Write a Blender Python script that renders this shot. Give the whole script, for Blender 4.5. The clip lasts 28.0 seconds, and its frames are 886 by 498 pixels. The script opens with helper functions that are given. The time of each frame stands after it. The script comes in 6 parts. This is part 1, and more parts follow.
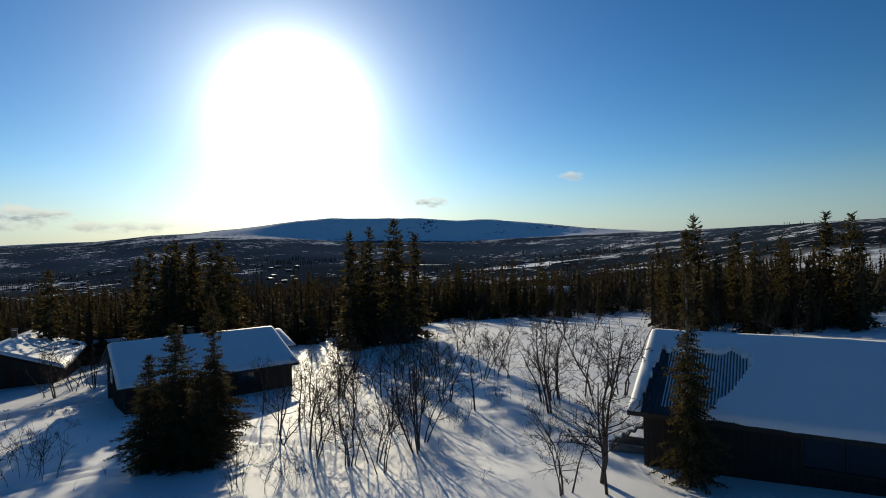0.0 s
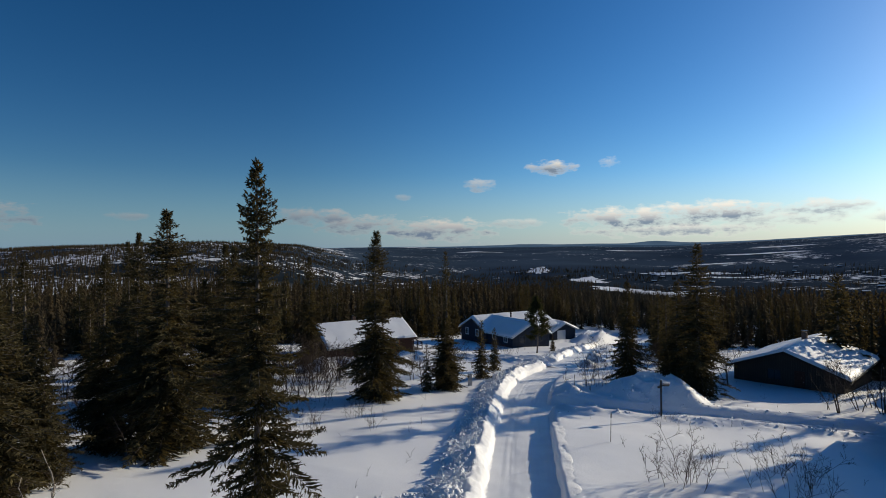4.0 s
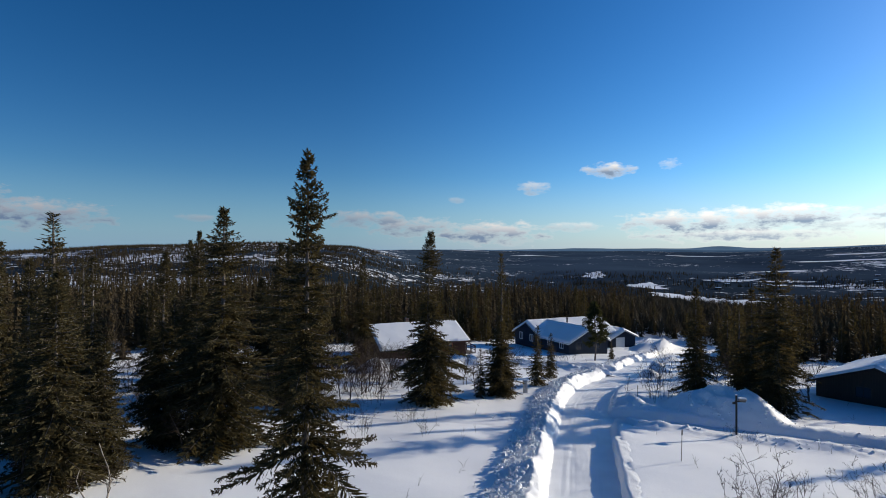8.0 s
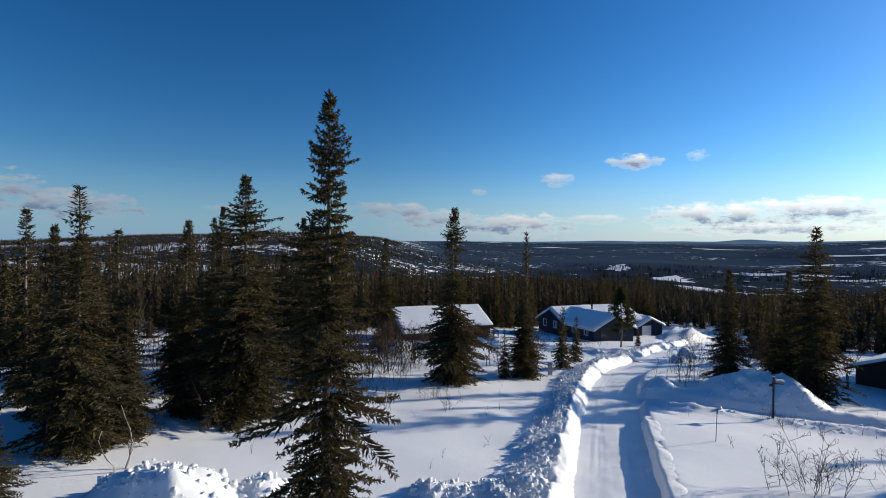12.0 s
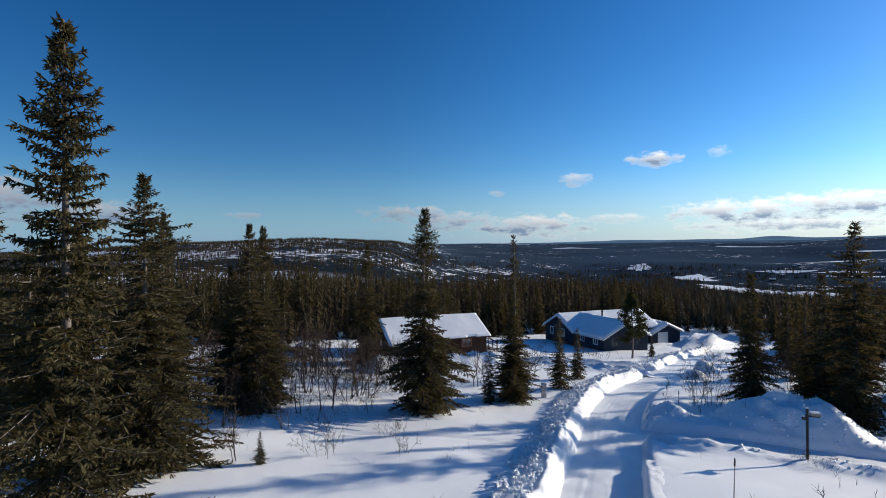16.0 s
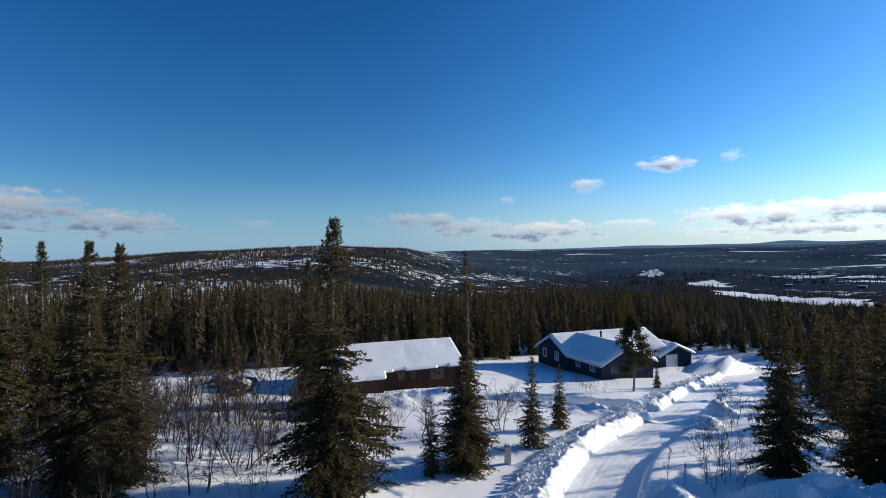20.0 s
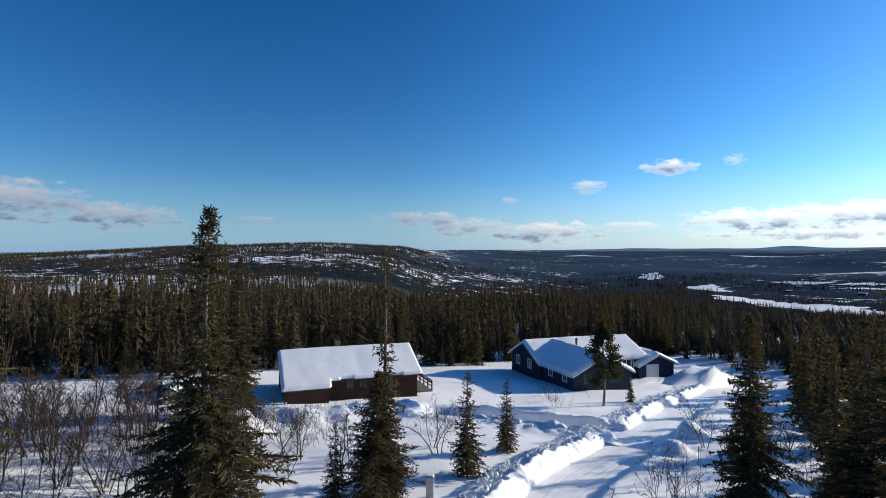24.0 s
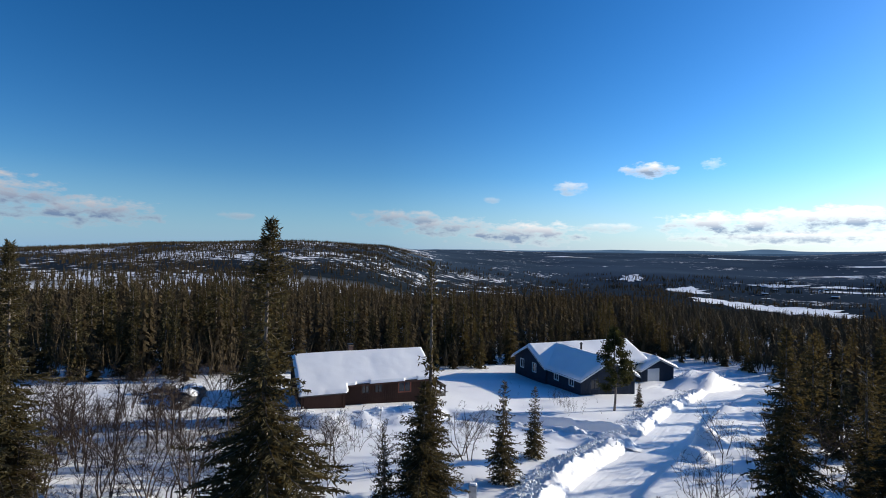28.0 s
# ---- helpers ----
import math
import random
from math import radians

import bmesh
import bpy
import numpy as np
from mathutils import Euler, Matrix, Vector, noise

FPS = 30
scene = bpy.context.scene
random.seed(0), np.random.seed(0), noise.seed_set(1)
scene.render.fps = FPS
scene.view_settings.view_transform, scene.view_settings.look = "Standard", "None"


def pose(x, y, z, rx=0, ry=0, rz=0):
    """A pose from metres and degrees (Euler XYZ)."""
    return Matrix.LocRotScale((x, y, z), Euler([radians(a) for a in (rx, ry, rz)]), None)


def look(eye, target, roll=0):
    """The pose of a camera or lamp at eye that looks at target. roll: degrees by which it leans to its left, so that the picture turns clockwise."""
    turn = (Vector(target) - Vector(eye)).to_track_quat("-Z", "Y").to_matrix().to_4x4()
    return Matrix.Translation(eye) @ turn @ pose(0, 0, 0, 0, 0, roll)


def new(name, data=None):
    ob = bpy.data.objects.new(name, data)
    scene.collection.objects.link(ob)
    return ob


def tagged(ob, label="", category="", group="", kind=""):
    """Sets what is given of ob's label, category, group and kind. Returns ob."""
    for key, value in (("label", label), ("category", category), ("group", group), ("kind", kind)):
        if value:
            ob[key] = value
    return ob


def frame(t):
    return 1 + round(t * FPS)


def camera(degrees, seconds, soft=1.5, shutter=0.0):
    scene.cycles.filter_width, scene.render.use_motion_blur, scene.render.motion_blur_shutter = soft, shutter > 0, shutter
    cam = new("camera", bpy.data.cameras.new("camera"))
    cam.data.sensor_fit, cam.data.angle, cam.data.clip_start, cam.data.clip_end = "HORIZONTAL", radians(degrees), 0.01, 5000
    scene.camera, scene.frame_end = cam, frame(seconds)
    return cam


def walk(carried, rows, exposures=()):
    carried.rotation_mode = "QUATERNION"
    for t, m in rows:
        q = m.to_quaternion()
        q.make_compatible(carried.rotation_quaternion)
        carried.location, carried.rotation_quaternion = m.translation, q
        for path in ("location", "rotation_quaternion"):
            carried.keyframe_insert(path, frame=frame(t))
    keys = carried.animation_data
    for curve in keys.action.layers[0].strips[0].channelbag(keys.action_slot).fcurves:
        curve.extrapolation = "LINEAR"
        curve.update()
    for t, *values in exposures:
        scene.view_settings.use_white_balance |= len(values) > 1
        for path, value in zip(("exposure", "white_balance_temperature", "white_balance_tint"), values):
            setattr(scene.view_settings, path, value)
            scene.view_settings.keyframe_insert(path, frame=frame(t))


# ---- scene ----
cam = camera(79.6, 28.0, soft=0.95)
PATH = [
    (0, (-0.654, 0.337, 10.228), (0.593, 1.9, 10.232), -1.3),
    (0.5, (-0.26, 0.163, 10.851), (0.776, 1.874, 10.844), -2.0),
    (1, (-0.202, -0.196, 11.135), (0.562, 1.653, 11.146), -2.1),
    (1.5, (0.082, -0.217, 11.534), (0.535, 1.732, 11.547), -1.8),
    (2, (0.156, -0.066, 11.708), (0.287, 1.929, 11.729), -1.5),
    (2.5, (0.254, 0.419, 11.884), (0.022, 2.406, 11.903), -1.0),
    (3, (0.674, 0.957, 11.941), (-0.059, 2.818, 11.962), -1.0),
    (3.5, (0.568, 1.46, 11.87), (-0.513, 3.142, 11.89), -0.8),
    (5.5, (0.304, 3.072, 11.542), (-0.917, 4.657, 11.556), -0.1),
    (6, (0.132, 3.184, 11.525), (-1.111, 4.751, 11.549), -0.0),
    (6.5, (-0.018, 3.197, 11.595), (-1.281, 4.748, 11.616), 0.1),
    (7, (-0.191, 3.171, 11.595), (-1.472, 4.707, 11.62), 0.2),
    (7.5, (-0.327, 3.04, 11.646), (-1.626, 4.561, 11.669), 0.2),
    (8, (-0.483, 2.881, 11.629), (-1.798, 4.388, 11.655), 0.3),
    (8.5, (-0.638, 2.741, 11.584), (-1.964, 4.238, 11.606), 0.2),
    (9, (-0.731, 2.621, 11.446), (-2.066, 4.11, 11.467), 0.4),
    (9.5, (-0.833, 2.539, 11.328), (-2.177, 4.02, 11.352), 0.4),
    (10, (-0.861, 2.48, 11.227), (-2.215, 3.953, 11.253), 0.3),
    (10.5, (-0.863, 2.503, 11.131), (-2.226, 3.966, 11.154), 0.4),
    (11, (-0.955, 2.654, 10.958), (-2.324, 4.112, 10.969), 0.4),
    (11.5, (-1.056, 2.968, 10.719), (-2.429, 4.422, 10.718), 0.6),
    (12, (-1.148, 3.41, 10.455), (-2.524, 4.861, 10.449), 0.7),
    (12.5, (-1.321, 3.858, 10.288), (-2.699, 5.308, 10.284), 0.4),
    (14.5, (-1.862, 7.061, 10.154), (-3.266, 8.486, 10.158), -0.1),
    (15, (-2.061, 8.041, 10.366), (-3.473, 9.457, 10.368), -0.4),
    (15.5, (-2.392, 8.824, 10.561), (-3.811, 10.233, 10.565), -0.6),
    (16, (-2.636, 9.957, 10.749), (-4.063, 11.359, 10.753), -0.4),
    (16.5, (-2.946, 11.084, 10.993), (-4.377, 12.481, 10.991), -0.4),
    (17, (-3.267, 12.44, 11.093), (-4.706, 13.829, 11.097), -0.5),
    (17.5, (-3.686, 13.772, 11.255), (-5.127, 15.159, 11.259), -0.4),
    (18, (-4.12, 15.114, 11.338), (-5.565, 16.497, 11.342), -0.4),
    (18.5, (-4.67, 16.386, 11.491), (-6.116, 17.767, 11.499), -0.5),
    (19, (-5.242, 17.696, 11.557), (-6.692, 19.074, 11.575), -0.6),
    (19.5, (-5.706, 19.031, 11.521), (-7.159, 20.405, 11.547), -0.8),
    (20, (-6.209, 20.269, 11.565), (-7.664, 21.641, 11.595), -0.8),
    (20.5, (-6.652, 21.674, 11.521), (-8.113, 23.04, 11.561), -0.8),
    (21, (-6.99, 23.0, 11.54), (-8.456, 24.36, 11.58), -0.7),
    (21.5, (-7.191, 24.079, 11.65), (-8.661, 25.434, 11.687), -0.5),
    (23.5, (-6.711, 26.372, 11.628), (-8.174, 27.735, 11.65), 0.3),
    (24, (-6.5, 26.586, 11.59), (-7.958, 27.956, 11.616), 0.3),
    (24.5, (-6.433, 26.774, 11.695), (-7.885, 28.15, 11.724), 0.6),
    (25, (-6.727, 26.718, 11.873), (-8.166, 28.106, 11.907), 0.6),
    (25.5, (-6.78, 26.549, 12.029), (-8.214, 27.942, 12.069), 0.9),
    (26, (-6.938, 26.206, 12.208), (-8.368, 27.603, 12.254), 0.9),
    (26.5, (-7.316, 25.605, 12.311), (-8.738, 27.01, 12.359), 0.9),
    (27, (-7.853, 25.017, 12.375), (-9.271, 26.428, 12.415), 1.0),
    (27.5, (-8.292, 24.411, 12.194), (-9.703, 25.829, 12.229), 0.8),
    (28, (-8.611, 23.96, 12.173), (-10.021, 25.378, 12.197), 1.0),
]
walk(cam, [(t, look(eye, target, roll)) for t, eye, target, roll in PATH], [(0, -0.45, 7800, 5), (2.0, -0.57, 7800, 5), (4.0, -0.27, 7400, 8), (6, -0.03, 7000, 9), (10, 0.08, 6900, 9), (14, 0.14, 6850, 9), (20, 0.28, 6800, 9), (28, 0.38, 6800, 9)])

# ---- world and sun ----
SUN_AZ, SUN_EL = 23.2, 14.3  # degrees clockwise from +y, above the horizon
world = bpy.data.worlds.new("winter_sky")
scene.world = world
world.use_nodes = True
wn, wl = world.node_tree.nodes, world.node_tree.links
wn.clear()
w_out = wn.new("ShaderNodeOutputWorld")
w_bg = wn.new("ShaderNodeBackground")
w_bg.inputs["Strength"].default_value = 0.1
sky = wn.new("ShaderNodeTexSky")
sky.sky_type = "NISHITA"
sky.sun_disc = False
sky.sun_elevation = radians(SUN_EL)
sky.sun_rotation = radians(SUN_AZ)
sky.altitude = 900
sky.air_density = 1.0
sky.dust_density = 0.3
sky.ozone_density = 4.0


def wmath(op, a, b=0.0, clamp=False):
    k = wn.new("ShaderNodeMath")
    k.operation, k.use_clamp = op, clamp
    for sock, v in zip(k.inputs, (a, b)):
        if isinstance(v, (int, float)):
            sock.default_value = v
        else:
            wl.new(v, sock)
    return k.outputs[0]


def wmix(fac, a, b):
    k = wn.new("ShaderNodeMix")
    k.data_type = "RGBA"
    for sock, v in ((k.inputs["Factor"], fac), (k.inputs["A"], a), (k.inputs["B"], b)):
        if isinstance(v, tuple):
            sock.default_value = (*v, 1.0)
        elif isinstance(v, (int, float)):
            sock.default_value = v
        else:
            wl.new(v, sock)
    return k.outputs["Result"]


deep = wn.new("ShaderNodeGamma")
deep.inputs["Gamma"].default_value = 1.2
wl.new(sky.outputs[0], deep.inputs["Color"])
hue = wn.new("ShaderNodeHueSaturation")
hue.inputs["Hue"].default_value = 0.504
hue.inputs["Saturation"].default_value = 1.17
hue.inputs["Value"].default_value = 0.86
wl.new(deep.outputs[0], hue.inputs["Color"])

# low winter clouds: bearing, height, half width and half height in degrees, thickness
CLOUDS = [(-23.7, 8.9, 2.6, 0.75, 1.0), (-31.6, 7.2, 1.5, 0.7, 0.7), (-18.0, 9.2, 1.0, 0.5, 0.5), (-39.5, 6.0, 1.2, 0.35, 0.4), (-86.5, 4.4, 6.2, 2.0, 1.0), (-78.5, 3.5, 5.4, 1.3, 1.0),
          (-49.5, 3.9, 4.6, 0.9, 0.8), (-44.9, 3.1, 4.6, 1.2, 0.9), (-36.2, 2.5, 6.4, 1.3, 1.0), (-16.0, 3.4, 6.5, 1.3, 1.0), (-8.5, 3.7, 5.5, 1.3, 1.0), (-12.0, 2.2, 9.0, 0.8, 0.9), (37.5, 5.2, 1.8, 0.6, 0.8),
          (52.5, 7.4, 1.2, 0.45, 0.6), (0.7, 3.8, 3.6, 0.8, 0.8), (-3.5, 3.0, 6.0, 0.8, 0.7), (7.0, 2.8, 5.0, 0.6, 0.6), (-27.5, 3.1, 3.2, 0.5, 0.6), (-66, 3.6, 1.6, 0.4, 0.5)]
w_tc = wn.new("ShaderNodeTexCoord")
w_sep = wn.new("ShaderNodeSeparateXYZ")
wl.new(w_tc.outputs["Generated"], w_sep.inputs[0])
bearing = wmath("MULTIPLY", wmath("ARCTAN2", w_sep.outputs["X"], w_sep.outputs["Y"]), 180 / math.pi)
rise = wmath("MULTIPLY", wmath("ARCSINE", w_sep.outputs["Z"]), 180 / math.pi)
w_comb = wn.new("ShaderNodeCombineXYZ")
wl.new(wmath("MULTIPLY", bearing, 0.42), w_comb.inputs["X"])
wl.new(rise, w_comb.inputs["Y"])
w_noise = wn.new("ShaderNodeTexNoise")
w_noise.inputs["Scale"].default_value = 1.25
w_noise.inputs["Detail"].default_value = 6.0
w_noise.inputs["Roughness"].default_value = 0.62
wl.new(w_comb.outputs[0], w_noise.inputs["Vector"])
puff = w_noise.outputs["Fac"]
cover = 0.0
belly = 0.0
for c_az, c_el, c_w, c_h, c_t in CLOUDS:
    dx = wmath("DIVIDE", wmath("SUBTRACT", bearing, c_az), c_w)
    dy = wmath("DIVIDE", wmath("SUBTRACT", rise, c_el), c_h)
    d2 = wmath("ADD", wmath("MULTIPLY", dx, dx), wmath("MULTIPLY", dy, dy))
    body = wmath("SUBTRACT", 1.88, wmath("ADD", wmath("MULTIPLY", d2, 0.5), wmath("MULTIPLY", puff, 2.6)))
    body = wmath("MULTIPLY", wmath("MULTIPLY", body, 1.5, True), c_t, True)
    cover = body if isinstance(cover, float) else wmath("MAXIMUM", cover, body)
    low = wmath("MULTIPLY", body, wmath("SUBTRACT", 0.66, wmath("MULTIPLY", dy, 1.1), True))
    belly = low if isinstance(belly, float) else wmath("MAXIMUM", belly, low)
# thin veil of haze along the horizon, brighter towards the sun
to_sun = wmath("ABSOLUTE", wmath("SUBTRACT", bearing, SUN_AZ))
near_sun = wmath("SUBTRACT", 1.0, wmath("DIVIDE", to_sun, 75.0), True)
veil = wmath("POWER", wmath("SUBTRACT", 1.0, wmath("DIVIDE", wmath("MAXIMUM", rise, 0.0), 8.5), True), 1.35)
veil = wmath("MULTIPLY", veil, wmath("ADD", 0.86, wmath("MULTIPLY", near_sun, 0.14)))
veil_c = wmix(near_sun, (1.6, 3.2, 5.5), (7.6, 8.0, 8.4))
# the sky deepens away from the sun
w_deep = wn.new("ShaderNodeMix")
w_deep.data_type, w_deep.blend_type = "RGBA", "MULTIPLY"
w_deep.inputs["Factor"].default_value = 1.0
w_grade = wn.new("ShaderNodeCombineXYZ")
for sock in w_grade.inputs:
    wl.new(wmath("ADD", 0.93, wmath("MULTIPLY", near_sun, 0.60)), sock)
wl.new(hue.outputs[0], w_deep.inputs["A"])
wl.new(w_grade.outputs[0], w_deep.inputs["B"])
sky_c = wmix(veil, w_deep.outputs["Result"], veil_c)
# bright aureole of the sun in thin ice haze
w_dot = wn.new("ShaderNodeVectorMath")
w_dot.operation = "DOT_PRODUCT"
wl.new(w_tc.outputs["Generated"], w_dot.inputs[0])
w_dot.inputs[1].default_value = (math.sin(radians(SUN_AZ)) * math.cos(radians(SUN_EL)), math.cos(radians(SUN_AZ)) * math.cos(radians(SUN_EL)), math.sin(radians(SUN_EL)))
off_sun = wmath("MULTIPLY", wmath("ARCCOSINE", wmath("MINIMUM", w_dot.outputs["Value"], 1.0)), 180 / math.pi)
glow = wmath("MINIMUM", wmath("MULTIPLY", wmath("POWER", wmath("DIVIDE", 7.9, wmath("MAXIMUM", off_sun, 1.0)), 2.9), 9.0), 120.0)
w_glow = wn.new("ShaderNodeMix")
w_glow.data_type, w_glow.blend_type = "RGBA", "ADD"
w_glow.inputs["Factor"].default_value = 1.0
w_tint = wn.new("ShaderNodeCombineXYZ")
for sock, k in zip(w_tint.inputs, (0.93, 1.0, 1.0)):
    wl.new(wmath("MULTIPLY", glow, k), sock)
wl.new(sky_c, w_glow.inputs["A"])
wl.new(w_tint.outputs[0], w_glow.inputs["B"])
sky_c = w_glow.outputs["Result"]
cloud_c = wmix(belly, wmix(wmath("MULTIPLY", near_sun, 2.0, True), (4.0, 4.2, 4.8), (10.4, 10.5, 10.6)), wmix(near_sun, (1.3, 2.0, 3.3), (3.6, 4.8, 6.6)))
sky_c = wmix(cover, sky_c, cloud_c)
wl.new(sky_c, w_bg.inputs["Color"])
wl.new(w_bg.outputs[0], w_out.inputs["Surface"])

sun_data = bpy.data.lights.new("sun", "SUN")
sun_data.energy = 5.0
sun_data.angle = radians(0.6)
sun_data.color = (1.0, 0.93, 0.80)
sun_ob = new("sun", sun_data)
_az, _el = radians(SUN_AZ), radians(SUN_EL)
SUN_DIR = Vector((math.sin(_az) * math.cos(_el), math.cos(_az) * math.cos(_el), math.sin(_el)))
sun_ob.matrix_world = look(SUN_DIR * 200, (0, 0, 0))


# ---- materials ----
def material(name, rough=0.8, metal=0.0, spec=0.5):
    m = bpy.data.materials.new(name)
    m.use_nodes = True
    n = m.node_tree.nodes
    b = n["Principled BSDF"]
    b.inputs["Roughness"].default_value = rough
    b.inputs["Metallic"].default_value = metal
    b.inputs["Specular IOR Level"].default_value = spec
    return m, n, m.node_tree.links, b


def coords(n, l, scale=(1, 1, 1), generated="Object"):
    tc = n.new("ShaderNodeTexCoord")
    mp = n.new("ShaderNodeMapping")
    mp.inputs["Scale"].default_value = scale
    l.new(tc.outputs[generated], mp.inputs["Vector"])
    return mp.outputs[0]


def noise_tex(n, l, vec, scale, detail=4.0, rough=0.55):
    t = n.new("ShaderNodeTexNoise")
    t.inputs["Scale"].default_value = scale
    t.inputs["Detail"].default_value = detail
    t.inputs["Roughness"].default_value = rough
    l.new(vec, t.inputs["Vector"])
    return t.outputs["Fac"]


def ramp(n, l, fac, stops):
    r = n.new("ShaderNodeValToRGB")
    e = r.color_ramp.elements
    while len(e) < len(stops):
        e.new(0.5)
    for k, (p, c) in enumerate(stops):
        e[k].position, e[k].color = p, (*c, 1.0)
    l.new(fac, r.inputs["Fac"])
    return r.outputs["Color"]


def mix(n, l, fac, a, b, mode="MIX"):
    m = n.new("ShaderNodeMix")
    m.data_type, m.blend_type = "RGBA", mode
    for sock, v in ((m.inputs["Factor"], fac), (m.inputs["A"], a), (m.inputs["B"], b)):
        if isinstance(v, (int, float)):
            sock.default_value = v
        elif isinstance(v, tuple):
            sock.default_value = (*v, 1.0)
        else:
            l.new(v, sock)
    return m.outputs["Result"]


def math_node(n, l, op, a, b=0.0, clamp=False):
    m = n.new("ShaderNodeMath")
    m.operation, m.use_clamp = op, clamp
    for sock, v in zip(m.inputs, (a, b)):
        if isinstance(v, (int, float)):
            sock.default_value = v
        else:
            l.new(v, sock)
    return m.outputs[0]


def bump(n, l, b, height, strength=0.3, distance=0.05):
    k = n.new("ShaderNodeBump")
    k.inputs["Strength"].default_value = strength
    k.inputs["Distance"].default_value = distance
    l.new(height, k.inputs["Height"])
    l.new(k.outputs[0], b.inputs["Normal"])


def snow_material(name, tint=(0.88, 0.885, 0.895), relief=0.35, size=1.0):
    m, n, l, b = material(name, 0.62, spec=0.3)
    v = coords(n, l)
    large = noise_tex(n, l, v, 0.35 * size, 3)
    fine = noise_tex(n, l, v, 9.0 * size, 6, 0.7)
    c = ramp(n, l, large, [(0.3, tuple(t * 0.94 for t in tint)), (0.7, tint)])
    l.new(c, b.inputs["Base Color"])
    both = math_node(n, l, "ADD", math_node(n, l, "MULTIPLY", large, 2.0), math_node(n, l, "MULTIPLY", fine, 0.35))
    bump(n, l, b, both, relief, 0.12)
    return m


SNOW = snow_material("snow_packed_surface")
ROOF_SNOW = snow_material("roof_snow", relief=0.14, size=0.8)
BANK_SNOW = snow_material("ploughed_snow", tint=(0.86, 0.865, 0.875), relief=0.6, size=1.6)


def road_material():
    m, n, l, b = material("packed_road_snow", 0.5, spec=0.35)
    v = coords(n, l)
    large = noise_tex(n, l, v, 0.6, 4)
    fine = noise_tex(n, l, v, 14.0, 5, 0.7)
    c = ramp(n, l, large, [(0.3, (0.76, 0.765, 0.78)), (0.7, (0.85, 0.855, 0.865))])
    l.new(c, b.inputs["Base Color"])
    bump(n, l, b, fine, 0.4, 0.03)
    return m


ROAD = road_material()


def ground_material():
    """Snow near the cabins; past the built forest the land is covered by woods with open snow fields between, their
    colour hazed with distance.
    """
    m, n, l, b = material("snow_and_far_woods", 0.65, spec=0.0)
    v = coords(n, l)
    large = noise_tex(n, l, v, 0.22, 3)
    fine = noise_tex(n, l, v, 7.0, 6, 0.7)
    snow = ramp(n, l, large, [(0.3, (0.83, 0.836, 0.85)), (0.7, (0.89, 0.895, 0.905))])
    sep = n.new("ShaderNodeSeparateXYZ")
    l.new(v, sep.inputs[0])
    x2 = math_node(n, l, "POWER", math_node(n, l, "ADD", sep.outputs["X"], 10.0), 2.0)
    y2 = math_node(n, l, "POWER", math_node(n, l, "SUBTRACT", sep.outputs["Y"], 20.0), 2.0)
    r = math_node(n, l, "SQRT", math_node(n, l, "ADD", x2, y2))
    away = math_node(n, l, "DIVIDE", math_node(n, l, "SUBTRACT", r, 360.0), 260.0, True)
    vf = coords(n, l, (1.0, 1.0, 0.0))
    heath = n.new("ShaderNodeAttribute")
    heath.attribute_name = "open_heath"
    stand = noise_tex(n, l, vf, 0.0045, 5, 0.62)
    trees = noise_tex(n, l, vf, 0.045, 4, 0.75)
    s_ = math_node(n, l, "ADD", trees, math_node(n, l, "MULTIPLY", math_node(n, l, "SUBTRACT", stand, 0.5), 0.9))
    limit = math_node(n, l, "ADD", 0.20, math_node(n, l, "MULTIPLY", heath.outputs["Fac"], 0.46))
    field = math_node(n, l, "DIVIDE", math_node(n, l, "SUBTRACT", s_, limit), 0.06, True)
    cover = math_node(n, l, "MULTIPLY", field, away)
    l.new(math_node(n, l, "MULTIPLY", math_node(n, l, "SUBTRACT", 1.0, away, True), 0.20), b.inputs["Specular IOR Level"])
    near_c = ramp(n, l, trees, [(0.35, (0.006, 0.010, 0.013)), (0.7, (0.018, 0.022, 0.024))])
    # aerial haze put into the colour: woods turn bluer and paler with distance
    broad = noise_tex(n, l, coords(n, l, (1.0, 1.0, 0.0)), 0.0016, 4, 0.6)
    hazed_c = ramp(n, l, broad, [(0.38, (0.034, 0.053, 0.078)), (0.62, (0.056, 0.086, 0.124))])
    wood_c = mix(n, l, math_node(n, l, "DIVIDE", math_node(n, l, "SUBTRACT", r, 500.0), 1100.0, True), near_c, hazed_c)
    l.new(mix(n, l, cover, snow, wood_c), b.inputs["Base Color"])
    near = math_node(n, l, "SUBTRACT", 1.0, math_node(n, l, "DIVIDE", r, 300.0, True), True)
    both = math_node(n, l, "ADD", math_node(n, l, "MULTIPLY", large, 2.5), math_node(n, l, "MULTIPLY", fine, 0.3))
    bump(n, l, b, math_node(n, l, "MULTIPLY", both, near), 0.35, 0.12)
    return m


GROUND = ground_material()


